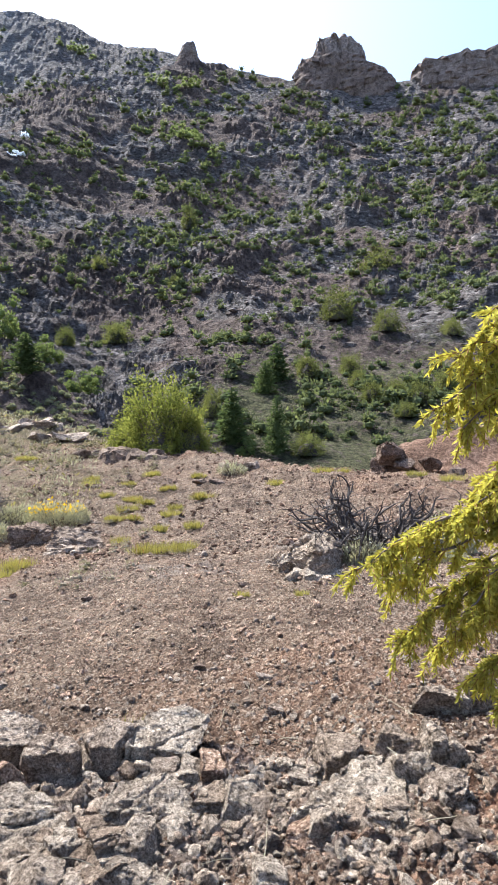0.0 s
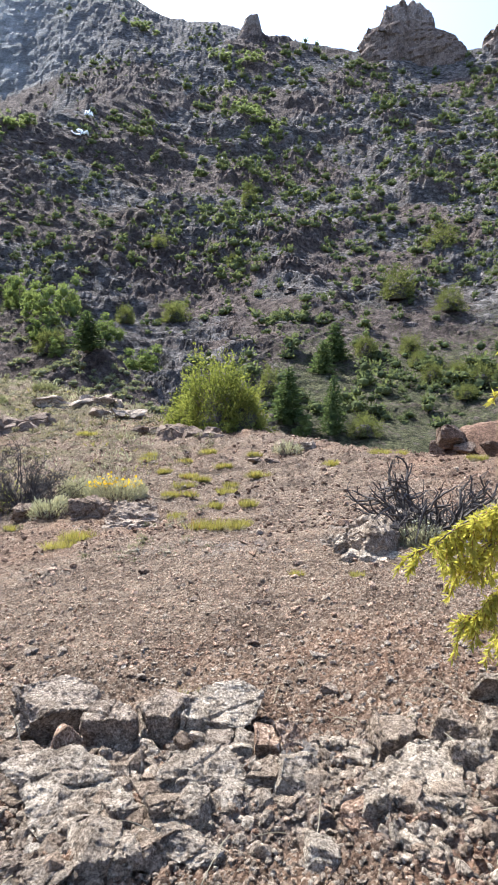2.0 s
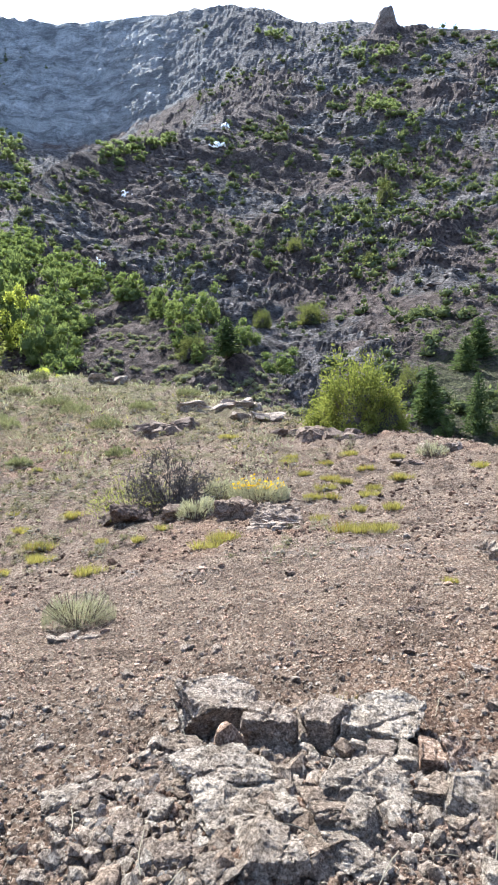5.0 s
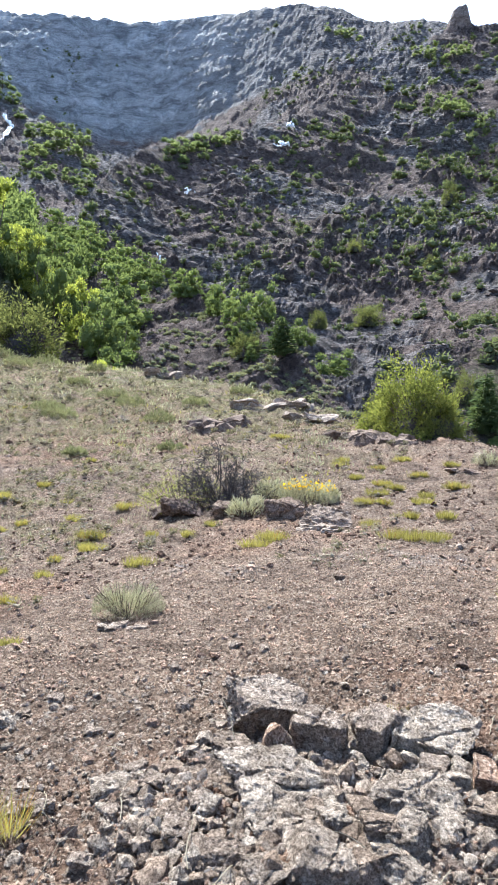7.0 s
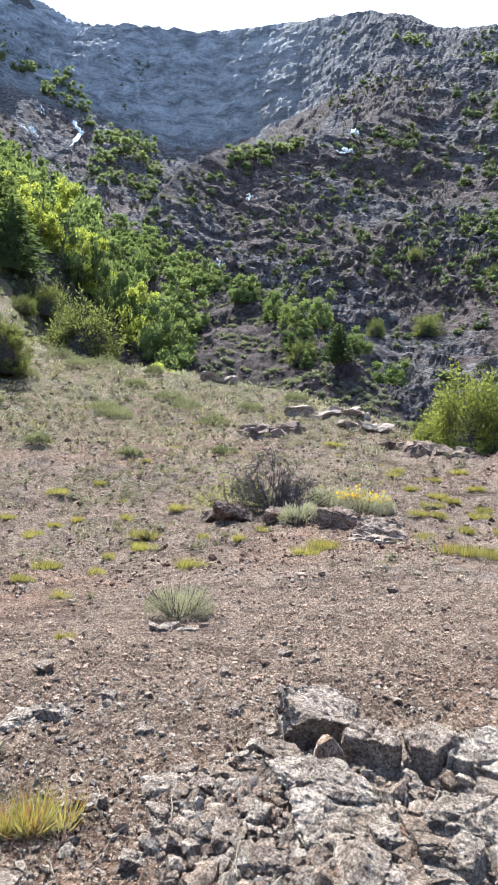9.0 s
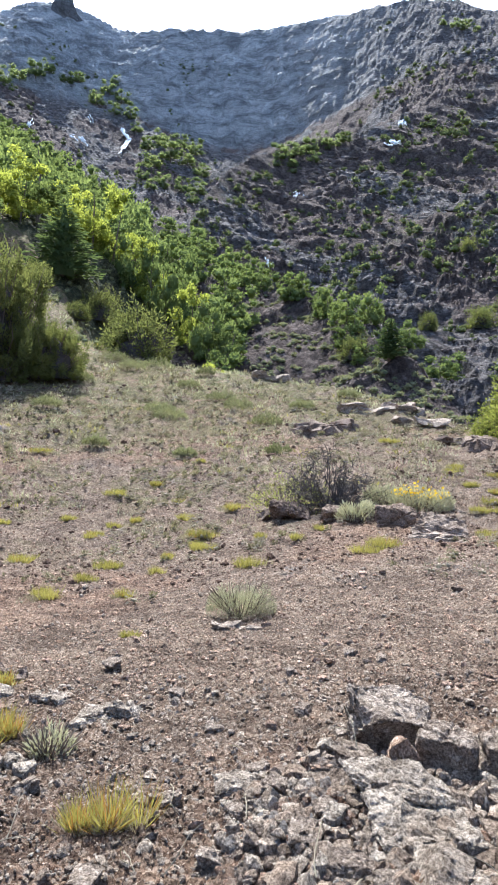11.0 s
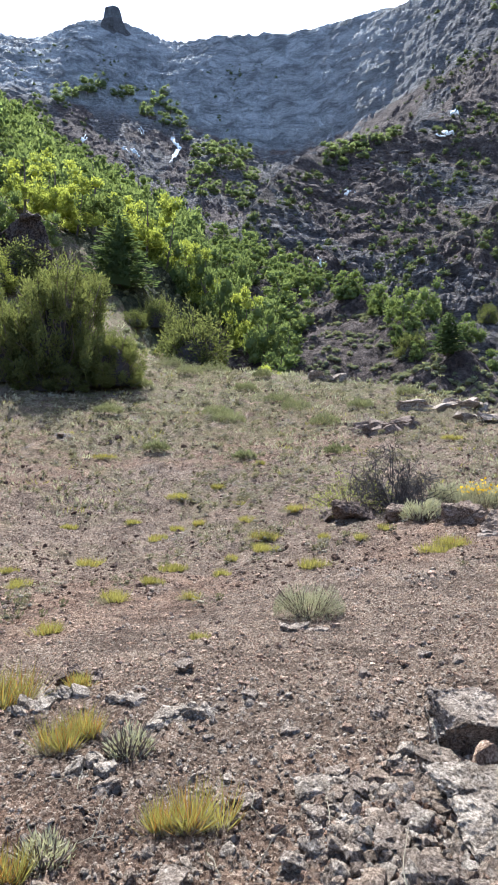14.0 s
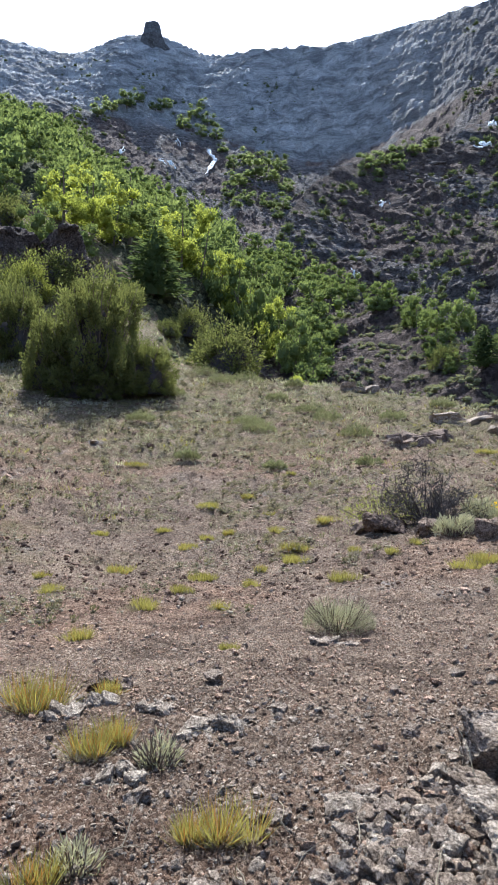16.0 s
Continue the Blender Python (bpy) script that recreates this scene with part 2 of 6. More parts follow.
def stones(x, y):
    """Relief of the stony surface itself, for the mesh only."""
    az, r = polar(x, y)
    patch = smooth(-0.3, 0.35, fbm(x * 0.8, y * 0.8, 3, 15)) * 0.6 + 0.4
    rough = outcrop(x, y)
    a = 0.026 * pebbles(x, y, 0.026, 101) * smooth(13, 5, r)
    b = 0.06 * pebbles(x, y, 0.06, 102, 0.5) * smooth(20, 9, r) * (patch * 0.75 + 0.5 * rough)
    c = 0.14 * pebbles(x, y, 0.14, 103, 0.5) * (smooth(0.25, 0.7, rough) * 0.8 + (0.25 + 0.75 * patch) * 0.6 * smooth(4, 10, r)) * smooth(36, 22, r)
    c = c + 0.3 * pebbles(x, y, 0.3, 104, 0.45) * patch * 0.5 * smooth(8, 14, r)
    return a * 1.3 + b * 0.75 + c * 0.6


def ground_z(x, y):
    x, y = np.asarray(x, float), np.asarray(y, float)
    az, r = polar(x, y)
    z, part = macro(az, r)
    return z + relief(x, y, z, part) * np.sqrt(1 + lean(az, r, part) ** 2)


def spot(az, r):
    """The point of the ground at an azimuth and distance."""
    x, y = -r * math.sin(radians(az)), r * math.cos(radians(az))
    return Vector((x, y, float(ground_z(np.array([x]), np.array([y]))[0])))


def slope_spot(az, el, start=42.0):
    """The point where the mountain first rises to an elevation, along an azimuth."""
    r = np.arange(start, 520, 0.5)
    x, y = -r * math.sin(radians(az)), r * math.cos(radians(az))
    z = ground_z(x, y)
    up = np.degrees(np.arctan2(z - EYE, r)) >= el
    k = int(np.argmax(up)) if up.any() else int(np.argmax((z - EYE) / r))
    return Vector((float(x[k]), float(y[k]), float(z[k])))


# ---------------------------------------------------------------- materials
def material(name):
    m = bpy.data.materials.new(name)
    m.use_nodes = True
    nt = m.node_tree
    return m, nt, nt.nodes["Principled BSDF"]


def node(nt, kind, **values):
    n = nt.nodes.new(kind)
    for k, v in values.items():
        if k in n.inputs:
            n.inputs[k].default_value = v
    return n


def coords(nt, scale=1.0, source="Object"):
    tc = nt.nodes.new("ShaderNodeTexCoord")
    mp = nt.nodes.new("ShaderNodeMapping")
    mp.inputs["Scale"].default_value = (scale, scale, scale) if not isinstance(scale, tuple) else scale
    nt.links.new(tc.outputs[source], mp.inputs[0])
    return mp.outputs[0]


def ramp(nt, fac, stops):
    n = nt.nodes.new("ShaderNodeValToRGB")
    while len(n.color_ramp.elements) < len(stops):
        n.color_ramp.elements.new(0.5)
    for e, (p, c) in zip(n.color_ramp.elements, stops):
        e.position, e.color = p, (*c, 1) if len(c) == 3 else c
    nt.links.new(fac, n.inputs[0])
    return n.outputs[0]


def mix(nt, fac, a, b, blend="MIX"):
    n = nt.nodes.new("ShaderNodeMix")
    n.data_type, n.blend_type = "RGBA", blend
    for sock, v in ((n.inputs[0], fac), (n.inputs[6], a), (n.inputs[7], b)):
        if isinstance(v, (int, float)):
            sock.default_value = v
        elif isinstance(v, tuple):
            sock.default_value = (*v, 1)
        else:
            nt.links.new(v, sock)
    return n.outputs[2]


def noise_tex(nt, vec, scale, detail=6.0, rough=0.6, dist=0.0):
    n = node(nt, "ShaderNodeTexNoise", Scale=scale, Detail=detail, Roughness=rough, Distortion=dist)
    nt.links.new(vec, n.inputs["Vector"])
    return n.outputs["Fac"]


def cells(nt, vec, scale, feature="F1", out="Distance"):
    n = node(nt, "ShaderNodeTexVoronoi", Scale=scale)
    n.feature = feature
    nt.links.new(vec, n.inputs["Vector"])
    return n.outputs[out]


def bump(nt, bsdf, height, strength, distance, after=None):
    n = node(nt, "ShaderNodeBump", Strength=abs(strength), Distance=distance)
    n.invert = strength < 0
    nt.links.new(height, n.inputs["Height"])
    if after is not None:
        nt.links.new(after, n.inputs["Normal"])
    nt.links.new(n.outputs[0], bsdf.inputs["Normal"])
    return n.outputs[0]


def attr(nt, name):
    n = nt.nodes.new("ShaderNodeAttribute")
    n.attribute_name = name
    return n.outputs["Fac"]


def times(nt, a, b):
    n = nt.nodes.new("ShaderNodeMath")
    n.operation = "MULTIPLY"
    nt.links.new(a, n.inputs[0])
    nt.links.new(b, n.inputs[1])
    return n.outputs[0]


def gravel_soil():
    m, nt, b = material("gravelly_soil")
    v = coords(nt)
    broad = noise_tex(nt, v, 0.35, 4)
    base = ramp(nt, broad, [(0.38, (0.10, 0.065, 0.046)), (0.5, (0.15, 0.105, 0.077)), (0.62, (0.15, 0.088, 0.06))])
    base = mix(nt, times(nt, attr(nt, "red"), ramp(nt, noise_tex(nt, v, 2.2, 6, 0.7), [(0.35, (0, 0, 0)), (0.6, (1, 1, 1))])), base, (0.165, 0.076, 0.048))
    c = base
    for scale, much in ((34, 0.5), (80, 0.55)):
        stone = nt.nodes.new("ShaderNodeTexVoronoi")
        stone.inputs["Scale"].default_value = scale
        nt.links.new(v, stone.inputs["Vector"])
        tone = ramp(nt, stone.outputs["Color"], [(0.12, (0.03, 0.021, 0.016)), (0.4, (0.125, 0.082, 0.057)), (0.65, (0.262, 0.185, 0.134)), (0.93, (0.54, 0.455, 0.37))])
        c = mix(nt, much, c, tone)
    rust = times(nt, attr(nt, "red"), ramp(nt, noise_tex(nt, v, 2.2, 6, 0.7), [(0.3, (0.15, 0.15, 0.15)), (0.6, (1, 1, 1))]))
    c = mix(nt, rust, c, (1.1, 0.88, 0.76), "MULTIPLY")
    patch = ramp(nt, noise_tex(nt, coords(nt, (1.0, 1.6, 1.0)), 1.3, 10, 0.72, 0.5), [(0.36, (0.6, 0.58, 0.56)), (0.48, (0.98, 0.97, 0.96)), (0.62, (1.25, 1.25, 1.22))])
    c = mix(nt, 1.0, c, patch, "MULTIPLY")
    clods = ramp(nt, noise_tex(nt, v, 6.5, 8, 0.8), [(0.40, (0.57, 0.55, 0.53)), (0.48, (1.0, 1.0, 0.98)), (0.6, (1.22, 1.22, 1.19))])
    c = mix(nt, 1.0, c, clods, "MULTIPLY")
    gn = noise_tex(nt, v, 1.7, 8, 0.75)
    gm = times(nt, attr(nt, "grassy"), ramp(nt, gn, [(0.38, (0, 0, 0)), (0.58, (1, 1, 1))]))
    c = mix(nt, gm, c, ramp(nt, noise_tex(nt, v, 9, 8, 0.75), [(0.4, (0.062, 0.056, 0.022)), (0.6, (0.19, 0.17, 0.068))]))
    stain = ramp(nt, noise_tex(nt, v, 11, 10, 0.75), [(0.3, (0.085, 0.072, 0.065)), (0.5, (0.24, 0.215, 0.195)), (0.7, (0.40, 0.37, 0.335))])
    rm = times(nt, attr(nt, "rock"), ramp(nt, noise_tex(nt, v, 5, 8, 0.7), [(0.42, (0, 0, 0)), (0.58, (1, 1, 1))]))
    c = mix(nt, rm, c, stain)
    nt.links.new(c, b.inputs["Base Color"])
    b.inputs["Roughness"].default_value = 0.95
    b.inputs["Specular IOR Level"].default_value = 0.12
    first = bump(nt, b, cells(nt, v, 34), -1.0, 0.03)
    second = bump(nt, b, cells(nt, v, 80), -1.0, 0.014, first)
    third = bump(nt, b, noise_tex(nt, v, 40, 8, 0.75), 0.8, 0.012, second)
    bump(nt, b, noise_tex(nt, v, 6.5, 8, 0.8), 1.0, 0.085, third)
    return m


def maths(nt, op, a, b, c=None):
    n = nt.nodes.new("ShaderNodeMath")
    n.operation = op
    for s, v in zip(n.inputs, (a, b, c)):
        if isinstance(v, (int, float)):
            s.default_value = v
        elif v is not None:
            nt.links.new(v, s)
    return n.outputs[0]


def slope_rock():
    m, nt, b = material("mountain_rock_and_scree")
    v = coords(nt)
    tilted = coords(nt, (0.5, 0.35, 1.0))
    grain = noise_tex(nt, tilted, 1.0, 12, 0.82, 0.4)
    rock = ramp(nt, grain, [(0.42, (0.048, 0.042, 0.040)), (0.47, (0.115, 0.1, 0.094)), (0.53, (0.195, 0.171, 0.16)), (0.60, (0.34, 0.304, 0.285))])
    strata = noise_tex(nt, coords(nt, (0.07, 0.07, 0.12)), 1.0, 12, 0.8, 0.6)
    # paler cliff colour that paints in the haze before the far headwall
    haze_rock = ramp(nt, strata, [(0.41, (0.19, 0.187, 0.185)), (0.5, (0.38, 0.373, 0.365)), (0.59, (0.56, 0.548, 0.535))])
    rock = mix(nt, attr(nt, "haze_rock"), rock, haze_rock)
    soil = ramp(nt, noise_tex(nt, v, 0.6, 10, 0.8), [(0.42, (0.074, 0.055, 0.048)), (0.5, (0.14, 0.104, 0.09)), (0.58, (0.215, 0.168, 0.145))])
    edge = maths(nt, "ADD", attr(nt, "crag"), noise_tex(nt, v, 0.4, 10, 0.75))
    c = mix(nt, ramp(nt, edge, [(0.84, (0, 0, 0)), (1.0, (1, 1, 1))]), soil, rock)
    gm = ramp(nt, maths(nt, "MULTIPLY_ADD", attr(nt, "green"), 0.45, noise_tex(nt, v, 1.1, 10, 0.85)), [(0.73, (0, 0, 0)), (0.83, (1, 1, 1))])
    c = mix(nt, gm, c, ramp(nt, noise_tex(nt, v, 2.8, 8, 0.8), [(0.42, (0.05, 0.054, 0.028)), (0.58, (0.155, 0.148, 0.075))]))
    speck = ramp(nt, noise_tex(nt, v, 1.5, 10, 0.9), [(0.42, (0.5, 0.5, 0.5)), (0.49, (1, 1, 1)), (0.57, (1.45, 1.43, 1.41))])
    c = mix(nt, 1.0, c, speck, "MULTIPLY")
    nt.links.new(c, b.inputs["Base Color"])
    b.inputs["Roughness"].default_value = 1.0
    b.inputs["Specular IOR Level"].default_value = 0.14
    first = bump(nt, b, strata, 1.0, 2.5)
    first = bump(nt, b, grain, 1.0, 1.6, first)
    bump(nt, b, noise_tex(nt, v, 2.2, 8, 0.85), 1.0, 0.5, first)
    return m


def stone_mat(name, dark, mid, pale, lichen=(0.42, 0.42, 0.37), scale=1.0, amount=0.53):
    m, nt, b = material(name)
    v = coords(nt, scale)
    info = nt.nodes.new("ShaderNodeObjectInfo")
    fine = noise_tex(nt, v, 110, 8, 0.8)
    c = ramp(nt, noise_tex(nt, v, 55, 10, 0.8, 0.3), [(0.40, dark), (0.5, mid), (0.59, pale)])
    spots = ramp(nt, noise_tex(nt, v, 44, 10, 0.85), [(amount, (0, 0, 0)), (amount + 0.04, (1, 1, 1))])
    c = mix(nt, spots, c, lichen)
    black = ramp(nt, noise_tex(nt, v, 52, 10, 0.8), [(0.58, (0, 0, 0)), (0.63, (1, 1, 1))])
    c = mix(nt, black, c, tuple(k * 0.7 for k in dark))
    c = mix(nt, 1.0, c, ramp(nt, fine, [(0.38, (0.55, 0.53, 0.51)), (0.5, (1, 1, 1)), (0.6, (1.35, 1.34, 1.32))]), "MULTIPLY")
    c = mix(nt, 1.0, c, ramp(nt, noise_tex(nt, v, 11, 6, 0.7, 0.8), [(0.38, (0.62, 0.59, 0.56)), (0.5, (1, 0.99, 0.98)), (0.62, (1.22, 1.22, 1.2))]), "MULTIPLY")
    c = mix(nt, 1.0, c, ramp(nt, noise_tex(nt, v, 2.6, 8, 0.7, 0.5), [(0.4, (0.72, 0.70, 0.68)), (0.5, (1, 1, 1)), (0.6, (1.08, 1.07, 1.06))]), "MULTIPLY")
    isl = nt.nodes.new("ShaderNodeNewGeometry")
    rnd = maths(nt, "ADD", info.outputs["Random"], isl.outputs["Random Per Island"])
    rnd = maths(nt, "MULTIPLY", rnd, 0.5)
    c = mix(nt, 1.0, c, ramp(nt, rnd, [(0.1, (0.75, 0.63, 0.55)), (0.5, (1.05, 0.98, 0.92)), (0.9, (1.2, 1.14, 1.08))]), "MULTIPLY")
    nt.links.new(c, b.inputs["Base Color"])
    b.inputs["Roughness"].default_value = 0.95
    b.inputs["Specular IOR Level"].default_value = 0.1
    first = bump(nt, b, noise_tex(nt, v, 38, 10, 0.82), 1.0, 0.022 / scale)
    bump(nt, b, fine, 1.0, 0.006 / scale, first)
    return m


def leaf_mat(name, dark, light, glow=0.45, scale=1.0):
    """Foliage: light passes through it."""
    m, nt, b = material(name)
    nt.nodes.remove(b)
    isl = nt.nodes.new("ShaderNodeNewGeometry")
    info = nt.nodes.new("ShaderNodeObjectInfo")
    v = coords(nt, scale)
    n = noise_tex(nt, v, 1.3, 4)
    s = nt.nodes.new("ShaderNodeMath")
    s.operation = "MULTIPLY_ADD"
    nt.links.new(isl.outputs["Random Per Island"], s.inputs[0])
    s.inputs[1].default_value = 0.5
    half = nt.nodes.new("ShaderNodeMath")
    half.operation = "MULTIPLY_ADD"
    nt.links.new(info.outputs["Random"], half.inputs[0])
    half.inputs[1].default_value = 0.35
    nt.links.new(n, half.inputs[2])
    nt.links.new(half.outputs[0], s.inputs[2])
    c = ramp(nt, s.outputs[0], [(0.35, dark), (1.15, light)])
    d, t, mx = nt.nodes.new("ShaderNodeBsdfDiffuse"), nt.nodes.new("ShaderNodeBsdfTranslucent"), nt.nodes.new("ShaderNodeMixShader")
    mx.inputs[0].default_value = glow
    nt.links.new(c, d.inputs[0])
    warm = mix(nt, 1.0, c, (1.12, 1.1, 0.75), "MULTIPLY")
    nt.links.new(warm, t.inputs[0])
    nt.links.new(d.outputs[0], mx.inputs[1])
    nt.links.new(t.outputs[0], mx.inputs[2])
    nt.links.new(mx.outputs[0], nt.nodes["Material Output"].inputs[0])
    return m


def bark_mat(name, dark, light):
    m, nt, b = material(name)
    v = coords(nt, (1, 1, 0.3))
    nt.links.new(ramp(nt, noise_tex(nt, v, 25, 8, 0.7), [(0.3, dark), (0.7, light)]), b.inputs["Base Color"])
    b.inputs["Roughness"].default_value = 0.9
    bump(nt, b, noise_tex(nt, v, 40, 6), 0.6, 0.01)
    return m


SOIL, SLOPE = gravel_soil(), slope_rock()
GREY = stone_mat("grey_lichened_rock", (0.16, 0.136, 0.112), (0.32, 0.281, 0.236), (0.46, 0.412, 0.352), (0.49, 0.457, 0.392), 1.0, 0.56)
LEDGE_ROCK = stone_mat("grey_brown_ledge", (0.12, 0.097, 0.08), (0.25, 0.21, 0.175), (0.40, 0.347, 0.295), (0.44, 0.40, 0.345), 1.0, 0.55)
BROWN = stone_mat("brown_gravel_stone", (0.16, 0.107, 0.078), (0.32, 0.228, 0.172), (0.54, 0.44, 0.355), (0.47, 0.40, 0.325), 1.0, 0.62)
DARKROCK = stone_mat("dark_basalt", (0.075, 0.058, 0.048), (0.16, 0.125, 0.105), (0.29, 0.24, 0.20), (0.38, 0.34, 0.29), 1.0, 0.62)
CRAG = stone_mat("crag_rock", (0.12, 0.098, 0.09), (0.21, 0.176, 0.16), (0.31, 0.265, 0.242), (0.32, 0.28, 0.255), 0.06, 0.6)
# crag rock with a bluish tone painted in for distant haze
HAZED_CRAG = stone_mat("far_crag_haze_tone", (0.075, 0.08, 0.092), (0.13, 0.138, 0.152), (0.19, 0.20, 0.215), (0.2, 0.21, 0.22), 0.06, 0.6)
HILL_ROCK = stone_mat("hillside_crag", (0.05, 0.044, 0.042), (0.115, 0.101, 0.095), (0.20, 0.178, 0.167), (0.23, 0.206, 0.192), 0.12, 0.57)
PINK = stone_mat("reddish_earth", (0.09, 0.058, 0.042), (0.17, 0.112, 0.084), (0.27, 0.19, 0.148), (0.28, 0.20, 0.16), 0.3, 0.6)
CLOD = stone_mat("dark_earth_clod", (0.05, 0.033, 0.026), (0.11, 0.075, 0.058), (0.2, 0.145, 0.11), (0.2, 0.15, 0.12), 1.0, 0.64)
PALE = stone_mat("pale_stone", (0.33, 0.29, 0.25), (0.45, 0.40, 0.35), (0.58, 0.54, 0.48), (0.6, 0.57, 0.52))
JUNIPER = leaf_mat("juniper_foliage", (0.024, 0.032, 0.014), (0.165, 0.175, 0.066), 0.48)
JUNIPER_SUN = leaf_mat("yellow_green_juniper", (0.075, 0.09, 0.024), (0.235, 0.25, 0.07), 0.5)
NEEDLE = leaf_mat("fresh_juniper_needles", (0.2, 0.2, 0.035), (0.52, 0.47, 0.10), 0.5)
SCRUB = leaf_mat("hillside_scrub", (0.036, 0.047, 0.025), (0.15, 0.17, 0.082), 0.45, 0.1)
BROAD = leaf_mat("broadleaf_foliage", (0.052, 0.077, 0.03), (0.19, 0.228, 0.088), 0.5, 0.1)
GROVE = leaf_mat("light_grove_leaves", (0.08, 0.105, 0.05), (0.22, 0.255, 0.12), 0.55, 0.1)
BRIGHT = leaf_mat("bright_yellow_leaves", (0.125, 0.155, 0.035), (0.34, 0.365, 0.085), 0.58)
CONIFER = leaf_mat("dark_conifer_needles", (0.03, 0.046, 0.022), (0.10, 0.13, 0.055), 0.4)
SAGE = leaf_mat("grey_green_shrub", (0.16, 0.155, 0.105), (0.42, 0.40, 0.29), 0.35)
SAGE_DARK = leaf_mat("mossy_cushions", (0.085, 0.087, 0.05), (0.22, 0.222, 0.13), 0.4)
GRASS = leaf_mat("yellow_green_grass", (0.13, 0.12, 0.04), (0.36, 0.32, 0.105), 0.4)
STRAW = leaf_mat("dry_straw", (0.13, 0.105, 0.075), (0.33, 0.285, 0.21), 0.3)
REDTIP = leaf_mat("reddish_blade_tips", (0.22, 0.10, 0.03), (0.36, 0.2, 0.06), 0.4)
FLOWER = leaf_mat("yellow_petals", (0.62, 0.36, 0.01), (0.85, 0.58, 0.03), 0.35)
WHITE = leaf_mat("white_petals", (0.6, 0.6, 0.52), (0.8, 0.8, 0.72), 0.35)
# bare twigs; also the dark colour of the juniper cores' painted shade
TWIG_AND_SHADE = bark_mat("dark_twigs_and_core_shade", (0.02, 0.016, 0.014), (0.085, 0.068, 0.06))
BARK = bark_mat("grey_brown_bark", (0.06, 0.045, 0.035), (0.2, 0.15, 0.11))
WATER = bpy.data.materials.new("white_falling_water")
WATER.use_nodes = True
WATER.node_tree.nodes["Principled BSDF"].inputs["Base Color"].default_value = (0.85, 0.87, 0.88, 1)
WATER.node_tree.nodes["Principled BSDF"].inputs["Roughness"].default_value = 0.25


# ---------------------------------------------------------------- mesh helpers
def mesh_from(name, verts, faces, mats, index=None, shade=False):
    """A mesh from arrays: verts (n, 3), faces (m, 3 or 4)."""
    verts, faces = np.asarray(verts, np.float32), np.asarray(faces, np.int32)
    me = bpy.data.meshes.new(name)
    n, k = faces.shape
    me.vertices.add(len(verts))
    me.vertices.foreach_set("co", verts.ravel())
    me.loops.add(n * k)
    me.loops.foreach_set("vertex_index", faces.ravel())
    me.polygons.add(n)
    me.polygons.foreach_set("loop_start", np.arange(0, n * k, k, dtype=np.int32))
    me.polygons.foreach_set("use_smooth", np.full(n, shade, bool))
    for mt in mats if isinstance(mats, (list, tuple)) else [mats]:
        me.materials.append(mt)
    if index is not None:
        me.polygons.foreach_set("material_index", np.asarray(index, np.int32))
    me.update(calc_edges=True)
    return me


def thing(name, label, category, group="", at=(0, 0, 0), rz=0.0, scale=1.0, data=None, kind=""):
    ob = tagged(new(name, data), label, category, group, kind)
    ob.matrix_basis = Matrix.LocRotScale(at, Euler((0, 0, rz)), (scale, scale, scale))
    return ob


def part(name, data, parent, label="", kind=""):
    ob = new(name, data)
    ob.parent = parent
    return tagged(ob, label, kind=kind)


def leaf_quads(p, d, length, width, r, up=None):
    """Pointed leaves at p along d; a rhombus each."""
    n = len(p)
    d = d / (np.linalg.norm(d, axis=1, keepdims=True) + 1e-9)
    q = r.normal(size=(n, 3)) if up is None else up
    s = np.cross(d, q)
    s /= np.linalg.norm(s, axis=1, keepdims=True) + 1e-9
    length, width = np.broadcast_to(length, n)[:, None], np.broadcast_to(width, n)[:, None]
    v = np.stack([p, p + d * length * 0.45 + s * width / 2, p + d * length, p + d * length * 0.45 - s * width / 2], 1)
    return v.reshape(-1, 3), np.arange(4 * n).reshape(n, 4)


def join(*pieces):
    vs, fs, k = [], [], 0
    for v, f in pieces:
        vs.append(v)
        fs.append(f + k)
        k += len(v)
    return np.concatenate(vs), np.concatenate(fs)


def tube(points, radii, sides=5):
    """A tapered tube through points, as quads."""
    pts = np.asarray(points, float)
    radii = np.broadcast_to(radii, len(pts))
    t = np.gradient(pts, axis=0)
    t /= np.linalg.norm(t, axis=1, keepdims=True) + 1e-9
    ref = np.where(np.abs(t[:, 2:3]) > 0.9, [[1.0, 0, 0]], [[0, 0, 1.0]])
    a = np.cross(t, ref)
    a /= np.linalg.norm(a, axis=1, keepdims=True) + 1e-9
    b = np.cross(t, a)
    ang = np.arange(sides) * 2 * math.pi / sides
    ring = a[:, None] * np.cos(ang)[None, :, None] + b[:, None] * np.sin(ang)[None, :, None]
    v = (pts[:, None] + ring * radii[:, None, None]).reshape(-1, 3)
    i = np.arange(len(pts) - 1)[:, None] * sides
    j = np.arange(sides)[None]
    k = (j + 1) % sides
    f = np.stack([i + j, i + k, i + sides + k, i + sides + j], -1).reshape(-1, 4)
    return v, f


def wander(start, direction, length, steps, jitter, droop, r):
    """A crooked line of points."""
    p, d = np.array(start, float), np.array(direction, float)
    d /= np.linalg.norm(d)
    out = [p.copy()]
    for _ in range(steps):
        d = d + r.normal(size=3) * jitter + np.array([0, 0, -droop])
        d /= np.linalg.norm(d)
        p = p + d * length / steps
        out.append(p.copy())
    return np.array(out)


